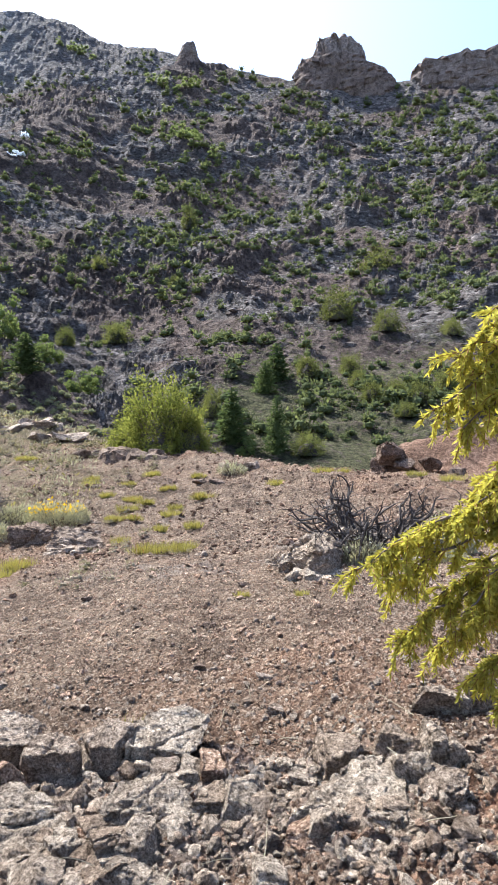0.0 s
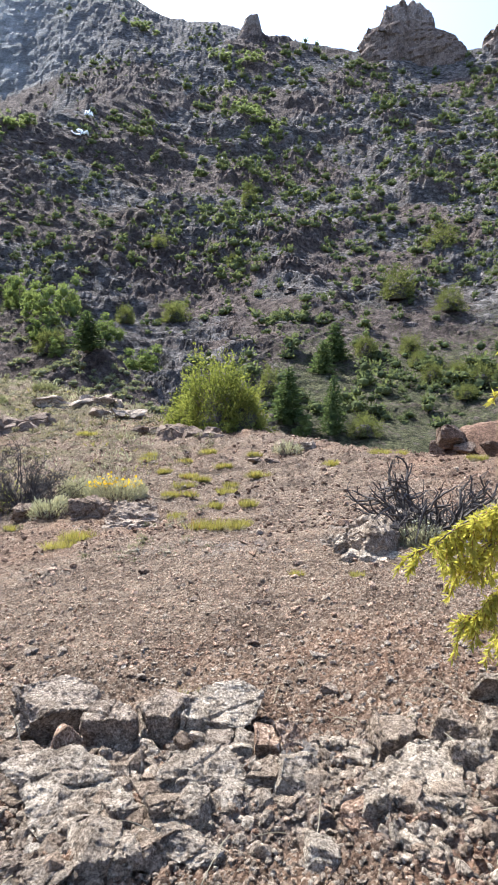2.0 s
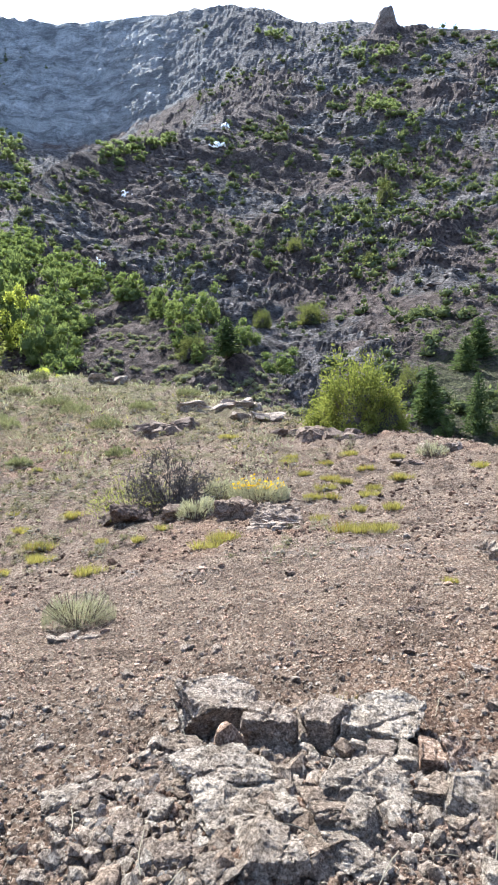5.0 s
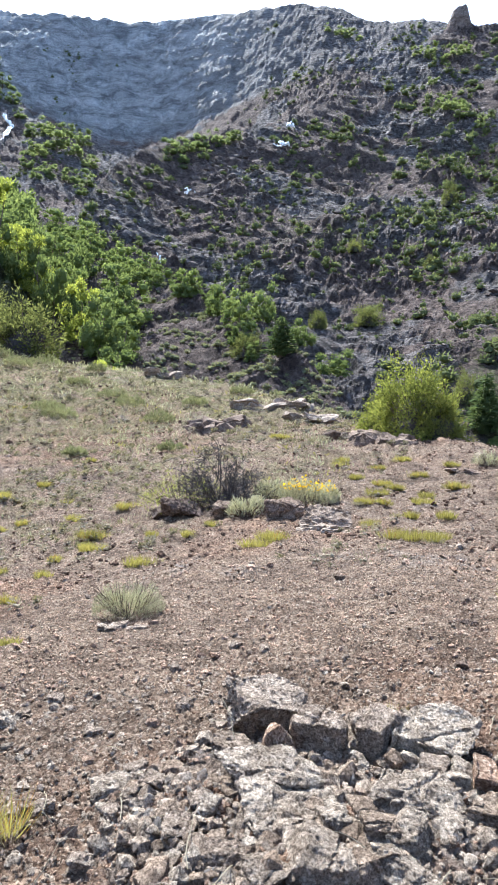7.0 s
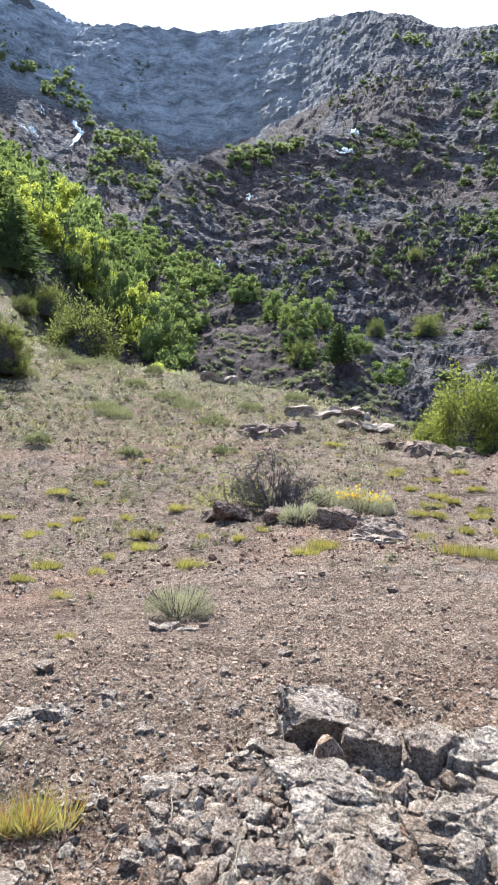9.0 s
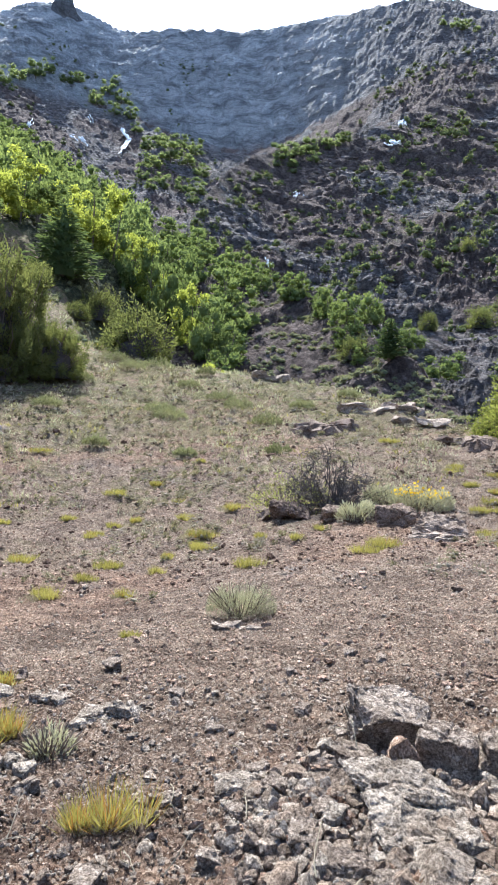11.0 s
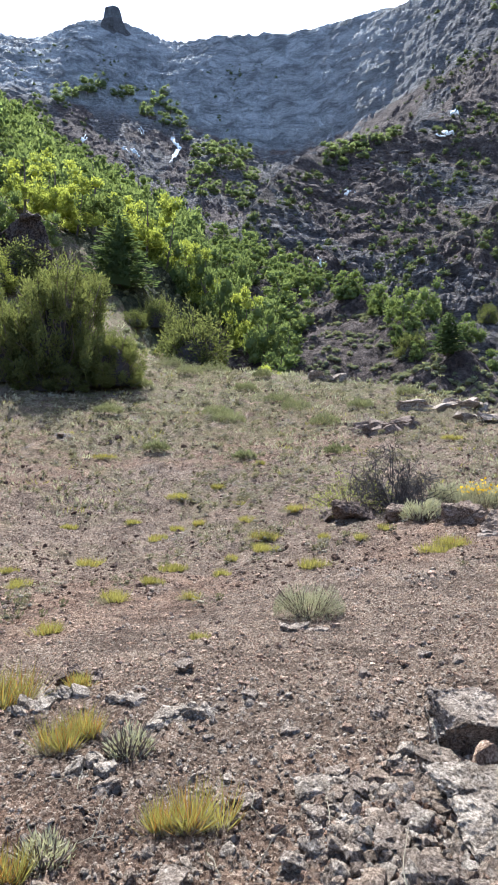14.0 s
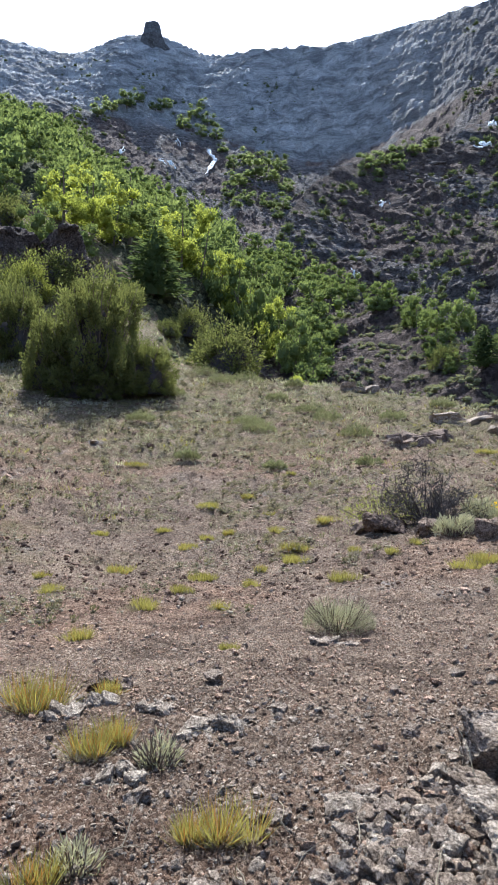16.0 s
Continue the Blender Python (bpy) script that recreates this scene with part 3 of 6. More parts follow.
def ico(sub):
    bm = bmesh.new()
    bmesh.ops.create_icosphere(bm, subdivisions=sub, radius=1.0)
    v = np.array([x.co[:] for x in bm.verts])
    f = np.array([[x.index for x in p.verts] for p in bm.faces])
    bm.free()
    return v, f


ICO = {k: ico(k) for k in (1, 2, 3, 4, 5, 6)}


def rock_shape(seed, sub=3, cuts=9, rough=0.10, flat=0.6):
    """An angular boulder of about unit radius."""
    r = np.random.default_rng(seed)
    v, f = ICO[sub]
    v = v.copy()
    for _ in range(cuts):
        n = r.normal(size=3)
        n /= np.linalg.norm(n)
        d = r.uniform(0.4, 0.8)
        h = v @ n - d
        v = v - np.clip(h, 0, None)[:, None] * n
    if rough:
        o = r.uniform(0, 50, 3)
        for sc, am in ((1.5, 1.0), (3.4, 0.7), (7.5, 0.5), (15.0, 0.32)):
            v = v * (1 + rough * am * vnoise(v[:, 0] * sc + o[0], v[:, 1] * sc + o[1], v[:, 2] * sc + o[2], seed))[:, None]
    v[:, 2] *= flat
    return v, f


# ---------------------------------------------------------------- the land
def build_land():
    az = np.concatenate([np.arange(-30, 72, 0.14), np.arange(72, 330, 4.0)])
    azw = np.where(az > 180, az - 360, az)
    rd = np.geomspace(0.25, 800, 2600)
    split = table(azw, EDGE) + 9
    A, R = np.meshgrid(azw, rd, indexing="ij")
    Z, _ = macro(A, R)
    el = np.arctan2(Z - EYE, R)
    w = np.hypot(np.diff(el, axis=1) * np.where(np.diff(el, axis=1) > 0, 1, 0.25), 0.06 * np.diff(np.log(R), axis=1))
    w *= np.where(R[:, 1:] < 1.6, 0.12, 1.0)
    k = np.ones(15) / 15
    pad = np.pad(w, ((7, 7), (0, 0)), mode="wrap")
    w = sum(pad[i:i + len(az)] for i in range(15)) / 15
    made = []
    for lo, hi, rows in (("near", None, 420), ("far", None, 340)):
        rad = np.empty((len(az), rows))
        for i in range(len(az)):
            c = np.concatenate([[0], np.cumsum(w[i])])
            s = np.interp(split[i], rd, c)
            a, b = (0, s) if lo == "near" else (s, c[-1])
            rad[i] = np.interp(np.linspace(a, b, rows), c, rd)
        if lo == "near":
            rad[:, 0] = 0.001
        AA = np.repeat(azw[:, None], rows, 1)
        X, Y = -rad * np.sin(np.radians(AA)), rad * np.cos(np.radians(AA))
        zz, prt = macro(AA, rad)
        rel = relief(X, Y, zz, prt)
        if lo == "near":
            rel = rel + stones(X, Y)
        s = lean(AA, rad, prt)
        out = rad - rel * s / np.sqrt(1 + s * s)
        V = np.stack([-out * np.sin(np.radians(AA)), out * np.cos(np.radians(AA)), zz + rel / np.sqrt(1 + s * s)], -1).reshape(-1, 3)
        i, j = np.meshgrid(np.arange(len(az)), np.arange(rows - 1), indexing="ij")
        i2 = (i + 1) % len(az)
        F = np.stack([i * rows + j, i2 * rows + j, i2 * rows + j + 1, i * rows + j + 1], -1).reshape(-1, 4)[:, ::-1]
        x, y = X.ravel(), Y.ravel()
        if lo == "near":
            me = mesh_from("ground", V, F, SOIL, shade=True)
            a = AA.ravel()
            masks = {"rock": outcrop(x, y), "red": np.clip(smooth(-6, -18, a) * smooth(-75, -50, a) * smooth(2.7, 2.1, rad.ravel()) + 0.45 * smooth(0.0, 0.4, fbm(x * 0.35, y * 0.35, 3, 17) + 0.15 * smooth(15, 35, a)), 0, 1), "grassy": np.maximum(smooth(17, 27, rad.ravel() + 3 * vnoise(x / 3, y / 3, None, 6)), 0.6 * smooth(7, 15, rad.ravel()) * smooth(-0.1, 0.35, fbm(x * 0.7, y * 1.1, 4, 19))) * smooth(5, 22, a + 3 * vnoise(x, y, None, 4))}
            ob = tagged(new("ground", me), "bare brown gravelly soil with scattered stones", "ground", kind="structure")
        else:
            me = mesh_from("mountainside", V, F, SLOPE)
            a, r = AA.ravel(), rad.ravel()
            p = prt.argmax(0).ravel()
            crag = crags(x, y)
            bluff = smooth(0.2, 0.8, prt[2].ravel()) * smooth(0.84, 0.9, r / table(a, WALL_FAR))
            # haze tone on the far cliff only, fading in from azimuth 15 to 31
            haze_rock = bluff * smooth(15, 31, a)
            crag = np.maximum(crag, haze_rock * 0.8)
            low = smooth(112, 74, r) * smooth(12, 0, np.abs(a + 7) - 6)
            green = np.clip(0.35 + 0.5 * fbm(x / 35, y / 35, 3, 90), 0, 1) * smooth(260, 120, r) + low * 0.62 + (p == 3) * np.where(a > 38, 0.8, 0.08)
            crag = np.maximum(0.25 + 0.75 * smooth(-0.2, 0.2, fbm(x / 17, y / 12, 4, 58)), bluff) * np.maximum(crag, bluff)
            green = np.where((p == 3) & (a < 38), 0.12, green)
            masks = {"crag": crag * (1 - 0.9 * low) * np.where(p == 3, np.where(a < 38, 0.1, 0.7), 1), "green": np.clip(green, 0, 1), "haze_rock": haze_rock}
            ob = tagged(new("mountainside", me), "steep mountainside of grey-brown rock ribs, ledges and scree", "mountain", kind="structure")
        for key, val in masks.items():
            at = me.attributes.new(key, "FLOAT", "POINT")
            at.data.foreach_set("value", np.asarray(val, np.float32))
        made.append(ob)
    return made


ground, mountainside = build_land()


# ---------------------------------------------------------------- crags on the skyline
def crag(label, outline, az, dist, low, thick, seed, mat=CRAG, name="rock_tower"):
    """A rock tower built from stacked, jointed blocks. outline: (half width, height) pairs in degrees over its foot."""
    r = np.random.default_rng(seed)
    c = Vector((-dist * math.sin(radians(az)), dist * math.cos(radians(az)), EYE + dist * math.tan(radians(low))))
    ob = thing(name, label, "rock tower", at=c, rz=radians(az))
    deg = dist * math.tan(radians(1)) / math.cos(radians(low)) ** 2
    side = dist * math.tan(radians(1)) * 1.0
    rows, cols = 70, 110
    t = np.linspace(0, 1, rows)[:, None]
    th = np.linspace(0, 2 * math.pi, cols, endpoint=False)[None]
    hs = np.array([o[2] for o in outline]) * deg
    z = t * hs[-1]
    lft, rgt = np.interp(z, hs, [o[0] * side for o in outline]), np.interp(z, hs, [o[1] * side for o in outline])
    mid, half = (lft + rgt) / 2, (rgt - lft) / 2
    cx, cy = np.cos(th), np.sin(th)
    sq = (np.abs(cx) ** 3.2 + np.abs(cy) ** 3.2) ** (-1 / 3.2)
    x, y = mid + half * cx * sq, thick * (0.45 + 0.55 * half / half.max()) * cy * sq
    zz = z + 0 * th
    joint = np.abs(vnoise(x / 2.2 + seed, y / 2.2, zz / 14, seed)) * 2.2
    course = np.floor(zz / (0.12 * hs[-1]) + 0.4 * vnoise(x / 5, y / 5, None, seed + 7))
    column = np.floor(th * 3.5 + course * 0.37)
    wob = 1 + 0.05 * vnoise(x / 6, y / 6, zz / 4, seed + 1) + 0.04 * vnoise(x / 2, y / 2, zz / 1.5, seed + 2) - 0.06 * (joint < 0.22) + 0.09 * (hashed(column, course, 0 * course, seed) - 0.5)
    x, y = mid + (x - mid) * wob, y * wob
    zz = zz + (t > 0.7) * 1.3 * vnoise(x / 2.0, y / 2.0, None, seed + 4) * t
    V = np.stack([x, y, zz], -1).reshape(-1, 3)
    i, j = np.meshgrid(np.arange(rows - 1), np.arange(cols), indexing="ij")
    j2 = (j + 1) % cols
    F = np.stack([i * cols + j, i * cols + j2, (i + 1) * cols + j2, (i + 1) * cols + j], -1).reshape(-1, 4)
    V = np.concatenate([V, [[float(mid[-1, 0]), 0, float(hs[-1]) * 1.0]]])
    top = np.array([[(rows - 1) * cols + q, (rows - 1) * cols + (q + 1) % cols, len(V) - 1, len(V) - 1] for q in range(cols)])
    cut_at = int(0.77 * rows) * cols
    part("lower_tier", mesh_from("lower_tier", V, F[:cut_at], mat), ob)
    part("upper_tier", mesh_from("upper_tier", V, np.concatenate([F[cut_at:], top]), mat), ob)
    return ob


crag("grey-brown flat-topped rock tower of two tiers on the ridge", [(-5.2, 5.4, 0), (-4.6, 4.9, 2.6), (-4.2, 4.6, 3.2), (-3.95, 4.2, 3.6), (-3.85, 3.6, 4.15), (-3.8, 2.5, 4.6), (-3.7, 2.3, 4.9), (-2.4, 2.2, 5.02), (-2.25, 2.15, 5.4), (-2.0, 2.0, 5.75), (-1.85, 1.2, 6.3), (-1.7, 0.9, 6.4)], -7.8, 247, 24.7, 12, 3)
crag("dark rounded rock knob on the skyline", [(-2.2, 2.2, 0), (-1.5, 1.6, 2.0), (-1.0, 1.1, 2.7), (-0.8, 0.85, 3.2), (-0.6, 0.5, 3.7), (-0.3, 0.2, 3.85)], 5.25, 246, 27.2, 5, 5, name="pinnacle")
crag("flat-topped dark cliff on the ridge", [(-6, 4.6, 0), (-6, 4.4, 2.4), (-5.8, 4.2, 3.1), (-5.6, 3.8, 3.4)], -19.7, 247, 25.2, 10, 6, name="cliff_block")
crag("blocky rock tower on the far ridge, toned blue-grey for haze", [(-3.4, 3.6, 0), (-2.0, 2.2, 1.2), (-1.1, 1.2, 1.9), (-0.78, 0.8, 2.5), (-0.62, 0.6, 3.1)], 47.35, 414, 27.0, 8, 8, HAZED_CRAG)


# ---------------------------------------------------------------- plants
def blob(r, sub, seed, squash=0.8):
    v, f = ICO[sub]
    v = v * (1 + 0.25 * vnoise(v[:, 0] * 1.7 + seed, v[:, 1] * 1.7, v[:, 2] * 1.7, seed))[:, None] * r
    v[:, 2] *= squash
    return v, np.concatenate([f, f[:, 2:3]], 1)


def crown(seed, lobes, leaves, leaf, width, height, spread=0.38, aim=0.4, core=0.62, pointed=0.0, low=0.25):
    """Leaves on the outside of several overlapping lobes, with a rough core. Unit: metres."""
    r = np.random.default_rng(seed)
    cs = []
    for k in range(lobes):
        a = k * 2.399 + r.uniform(-0.4, 0.4)
        h = r.uniform(low, 0.35 if k % 2 else 0.8)
        rr = width / 2 * (1 - spread) * math.sqrt(r.uniform(0.15, 1.0)) * (1 - pointed * h)
        cs.append((rr * math.cos(a), rr * math.sin(a), h * height, r.uniform(0.7, 1.2) * width / 2 * spread * (1 - 0.5 * pointed * h)))
    per = max(1, leaves // lobes)
    ps, ds, pieces = [], [], []
    for k, (x, y, z, q) in enumerate(cs):
        d = r.normal(size=(per, 3))
        d /= np.linalg.norm(d, axis=1, keepdims=True)
        d[:, 2] = np.where(d[:, 2] < -0.5, -d[:, 2], d[:, 2])
        rad = q * r.uniform(0.6, 1.22, (per, 1))
        p = np.array([x, y, z]) + d * rad * [1, 1, 0.85]
        p[:, 2] = np.maximum(p[:, 2], 0.02 * height)
        ps.append(p)
        ds.append(d + r.normal(size=(per, 3)) * 0.7 + [0, 0, aim])
        bv, bf = blob(q * core, 1, seed * 31 + k)
        bv = bv + [x, y, z]
        bv[:, 2] = np.maximum(bv[:, 2], 0)
        pieces.append((bv, bf))
    p, d = np.concatenate(ps), np.concatenate(ds)
    lv, lf = leaf_quads(p, d, leaf * r.uniform(0.7, 1.4, len(p)), leaf * 0.55 * r.uniform(0.8, 1.3, len(p)), r)
    return join((lv, lf), *pieces)


def stem(height, radius, seed, limbs=4, reach=0.5):
    r = np.random.default_rng(seed)
    pieces = [tube(wander((0, 0, -0.2), (0, 0, 1), height + 0.2, 6, 0.06, 0, r), np.linspace(radius, radius * 0.25, 7), 6)]
    for k in range(limbs):
        a = k * 2.4
        z = height * r.uniform(0.3, 0.7)
        pieces.append(tube(wander((0, 0, z), (math.cos(a), math.sin(a), 0.9), reach, 4, 0.15, 0, r), np.linspace(radius * 0.5, radius * 0.12, 5), 4))
    return join(*pieces)


def tree_kind(name, label, category, group, meshes, at, rz, scale):
    """A tree or shrub with its stem and crown."""
    ob = thing(name, label, category, group, at, rz, scale)
    part("trunk", meshes[0], ob)
    part("crown", meshes[1], ob)
    return ob


def tree_meshes(name, mat, seed, lobes, leaves, leaf, width, height, trunk=0.08, **more):
    v, f = stem(height * 0.7, trunk, seed)
    cv, cf = crown(seed, lobes, leaves, leaf, width, height, **more)
    return mesh_from(name + "_trunk", v, f, BARK), mesh_from(name + "_crown", cv, cf, mat)


def juniper_meshes(name, mat, seed, limbs, sprays, leaf, width, height, tight=1.0):
    """A bushy juniper: tufts of short sprays at the ends of its limbs, all over an uneven dome; a solid dark core
    stands in for the shade within.
    """
    r = np.random.default_rng(seed)
    ps, ds, wood_pieces = [], [], []
    scale = np.array((width / 2, width / 2, height))
    tuft = 1.65 * tight / math.sqrt(limbs)
    for k in range(limbs):
        a = k * 2.399 + r.uniform(-0.3, 0.3)
        up = -0.1 + 1.1 * ((k + 0.5) / limbs) ** 0.85
        flat = math.sqrt(max(0.0, 1 - up * up))
        way = np.array((flat * math.cos(a), flat * math.sin(a), up))
        size = 0.76 + 0.36 * float(vnoise(np.array(way[0] * 2.7 + seed), np.array(way[1] * 2.7 + way[2] * 2.0), None, seed)) + r.uniform(-0.12, 0.12) / tight ** 1.5
        tip = way * size
        line = wander(way * 0.15, tip - way * 0.15 + np.array((0, 0, 0.1)), size, 4, 0.12, -0.03, r)
        wood_pieces.append(tube(line * scale * 0.85, np.linspace(0.025, 0.006, 5), 4))
        axis = way + np.array((0, 0, 0.35)) + r.normal(size=3) * 0.25
        axis /= np.linalg.norm(axis)
        d = r.normal(size=(sprays, 3))
        d /= np.linalg.norm(d, axis=1, keepdims=True)
        mine = tuft * r.uniform(0.75, 1.3)
        out = np.abs(d @ axis)[:, None]
        p = tip * 0.82 + (d * (1.05 - 0.5 * out) + axis * out * 1.3) * mine * r.uniform(0.45, 1.05, (sprays, 1))
        p[:, 2] = np.where(p[:, 2] < 0.01, r.uniform(0.0, 0.12, sprays), p[:, 2])
        ps.append(p * scale)
        ds.append(d * 0.7 + axis * 0.6 + r.normal(size=(sprays, 3)) * 0.35)
    p, d = np.concatenate(ps), np.concatenate(ds)
    leaves = leaf_quads(p, d, leaf * r.uniform(0.6, 1.5, len(p)), leaf * 0.5, r)
    # dark core added so the gaps between tufts look shaded
    shade_core, faces = blob(1.0, 3, seed, 1.0)
    shade_core = shade_core * scale * [0.5, 0.5, 0.56]
    shade_core[:, 2] = np.maximum(shade_core[:, 2], 0.02)
    return mesh_from(name + "_limbs", *join(*wood_pieces), BARK), mesh_from(name + "_crown", *join(leaves, (shade_core, faces)), [mat, TWIG_AND_SHADE], np.repeat([0, 1], [len(p), len(faces)]))


def conifer_meshes(seed, height, width, leaves, leaf, mat=CONIFER):
    """A narrow conifer: whorls of drooping sprays round a straight trunk."""
    r = np.random.default_rng(seed)
    h = 1 - np.sqrt(r.uniform(0, 1, leaves))
    a = r.uniform(0, 2 * math.pi, leaves)
    clump = 0.75 + 0.35 * np.sin(h * 38 + 2 * np.sin(a * 3 + seed))
    rad = width / 2 * (1 - h) ** 0.8 * clump * r.uniform(0.55, 1.05, leaves)
    p = np.stack([rad * np.cos(a), rad * np.sin(a), height * (0.04 + 0.96 * h)], -1)
    d = np.stack([np.cos(a), np.sin(a), r.uniform(-0.4, 0.6, leaves)], -1) + r.normal(size=(leaves, 3)) * 0.35
    lv, lf = leaf_quads(p, d, leaf * r.uniform(0.7, 1.3, leaves), leaf * 0.4, r)
    z = np.linspace(0, height * 0.97, 8)
    core = tube(np.stack([0 * z, 0 * z, z], -1), width * 0.17 * (1 - z / height) ** 0.8, 7)
    v, f = tube(np.stack([0 * z, 0 * z, z - 0.2], -1), 0.02 * height * (1.05 - z / height), 6)
    cv, cf = join((lv, lf), core)
    return mesh_from("conifer_trunk", v, f, BARK), mesh_from("conifer_crown", cv, cf, mat)


# scrub on the slopes: 300 shrubs nearest the camera are things, the rest is stuff
scrub_kinds = [crown(100 + k, 3 + k % 2, 48, 0.30, 1.9, 1.15 + 0.3 * (k % 3), spread=0.52, low=0.12, core=0.82) for k in range(7)]
scrub_meshes = [mesh_from("shrub_crown", v, f, SCRUB) for v, f in scrub_kinds]
scrub_stems = [mesh_from("shrub_stem", *stem(0.5, 0.05, 200 + k, 5, 0.6), BARK) for k in range(3)]


def scatter_scrub():
    r = np.random.default_rng(11)
    n = 23000
    az = r.uniform(-26, 42, n)
    s = r.uniform(0, 1, n)
    far = table(az, HILL_FAR) * 0.985
    dist = hill_distance(az, s * table(az, HILL_EL))
    x, y = -dist * np.sin(np.radians(az)), dist * np.cos(np.radians(az))
    dens = fbm(x / 11, y / 15, 3, 301)
    keep = 0.45 * dens + r.uniform(-0.5, 0.5, n) > 0.43 - 0.22 * smooth(60, 170, dist) + 0.07 * smooth(10, 18, az)
    keep &= (table(az, HILL_EL) > 3) & (dist < far * 0.992)
    x, y, dist = x[keep], y[keep], dist[keep]
    order = np.argsort(dist)
    x, y, dist = x[order], y[order], dist[order]
    z = ground_z(x, y)
    size = (0.36 + 1.35 * r.uniform(0, 1, len(x)) ** 2.8) * (1 + 0.3 * smooth(70, 220, dist)) * (1 - 0.2 * smooth(10, 18, np.degrees(np.arctan2(-x, y))))
    return x, y, z, size


sx, sy, sz, ss = scatter_scrub()
rs = np.random.default_rng(12)
pick = rs.integers(0, 7, len(sx))
turn = rs.uniform(0, 6.28, len(sx))
for i in range(min(300, len(sx))):
    at = (float(sx[i]), float(sy[i]), float(sz[i]) - 0.1)
    ob = thing("hillside_shrub", "low dark green juniper scrub on the rocky slope", "shrub", "scrub on the mountainside", at, float(turn[i]), float(ss[i]))
    part("stem", scrub_stems[i % 3], ob)
    part("crown", scrub_meshes[pick[i]], ob)
gaz, gd = rs.uniform(3, 62, 6000), rs.uniform(0.5, 0.965, 6000)
gd = gd * table(gaz, WALL_FAR)
gx, gy = -gd * np.sin(np.radians(gaz)), gd * np.cos(np.radians(gaz))
high = (macro(gaz, gd)[1][2] > 0.7) & (fbm(gx / 24, gy / 24, 3, 303) + rs.uniform(-0.4, 0.4, 6000) > 0.28 - 0.2 * smooth(30, 16, gaz))
gx, gy = gx[high], gy[high]
sx, sy, sz, ss = np.append(sx, gx), np.append(sy, gy), np.append(sz, ground_z(gx, gy)), np.append(ss, 0.6 + 1.3 * rs.uniform(0, 1, len(gx)) ** 2)
pick, turn = rs.integers(0, 7, len(sx)), rs.uniform(0, 6.28, len(sx))
vs, fs, k = [], [], 0
for i in range(300, len(sx)):
    v, f = scrub_kinds[pick[i]]
    c, s = math.cos(turn[i]), math.sin(turn[i])
    v = v * ss[i]
    vs.append(np.stack([v[:, 0] * c - v[:, 1] * s + sx[i], v[:, 0] * s + v[:, 1] * c + sy[i], v[:, 2] + sz[i] - 0.1], -1))
    fs.append(f + k)
    k += len(v)
tagged(new("distant_scrub", mesh_from("distant_scrub", np.concatenate(vs), np.concatenate(fs), SCRUB)), "dark green scrub dotted over the far mountainside", "scrub", kind="stuff")


def hillside_crags():
    """Angular crags that stand out of the slope, their long sides across it."""
    r = np.random.default_rng(81)
    n = 4200
    az, s = r.uniform(-26, 38, n), r.uniform(0.02, 0.95, n)
    far, el = table(az, HILL_FAR), table(az, HILL_EL)
    d = hill_distance(az, s * el)
    x, y = -d * np.sin(np.radians(az)), d * np.cos(np.radians(az))
    meadow = (np.abs(az + 7) < 9) & (d < 85)
    ok = (d < far * 0.96) & (crags(x, y) + r.uniform(-0.3, 0.3, n) > 0.7) & (el > 5) & ~meadow
    x, y, d = x[ok], y[ok], d[ok]
    z = ground_z(x, y)
    shapes = [rock_shape(740 + k, 1, 7, 0.12, 1.0) for k in range(10)]
    pieces = []
    for i in range(len(x)):
        p, f = shapes[i % 10]
        w = (0.18 + 0.6 * r.uniform() ** 3) * (0.7 + d[i] / 120)
        p = p * [w * r.uniform(1.0, 2.2), w * 0.8, w * r.uniform(0.45, 0.8)]
        a = 0.5 + r.normal() * 0.35
        p = np.stack([p[:, 0] * math.cos(a) - p[:, 1] * math.sin(a), p[:, 0] * math.sin(a) + p[:, 1] * math.cos(a), p[:, 2]], -1)
        pieces.append((p + [x[i], y[i], z[i] - 0.35 * w], f))
    tagged(new("hillside_crags", mesh_from("hillside_crags", *join(*pieces), HILL_ROCK)), "grey angular crags over the mountainside", "crags", kind="stuff")


hillside_crags()

# the wooded gully
wood = [tree_meshes("broadleaf", BROAD, 400 + k, 17 + k, 1000, 0.24, 3.6 + 0.4 * k, 4.8 + 0.5 * k, 0.12, spread=0.27, low=0.12, core=0.74) for k in range(4)]
grove = [tree_meshes("grove", GROVE, 420 + k, 14 + k, 620, 0.3, 3.6 + 0.4 * k, 4.8 + 0.5 * k, 0.12, spread=0.29, low=0.12, core=0.74) for k in range(3)]


def plant_wood():
    r = np.random.default_rng(21)
    n = 0
    for k in range(9000):
        az = r.uniform(21, 66)
        far = float(table(az, BANK_FAR))
        d = 46 + (far - 40) * r.uniform(0, 1) ** 0.9
        if az < 31 and d < far - 6 or az > 42 and d < 70:
            continue
        if vnoise(np.array([az / 5.0]), np.array([d / 14.0]), None, 5)[0] < -0.5:
            continue
        p = spot(az, d)
        s = r.uniform(0.5, 1.0) * (0.8 + 0.4 * min(1, d / 150)) * (0.6 if az < 26 else 1)
        tree_kind("broadleaf_tree", "green broadleaf tree in the wooded gully", "tree", "trees in the gully", wood[r.integers(0, 4)], p - Vector((0, 0, 0.3)), r.uniform(0, 6.28), s)
        n += 1
        if n >= 295:
            break


plant_wood()


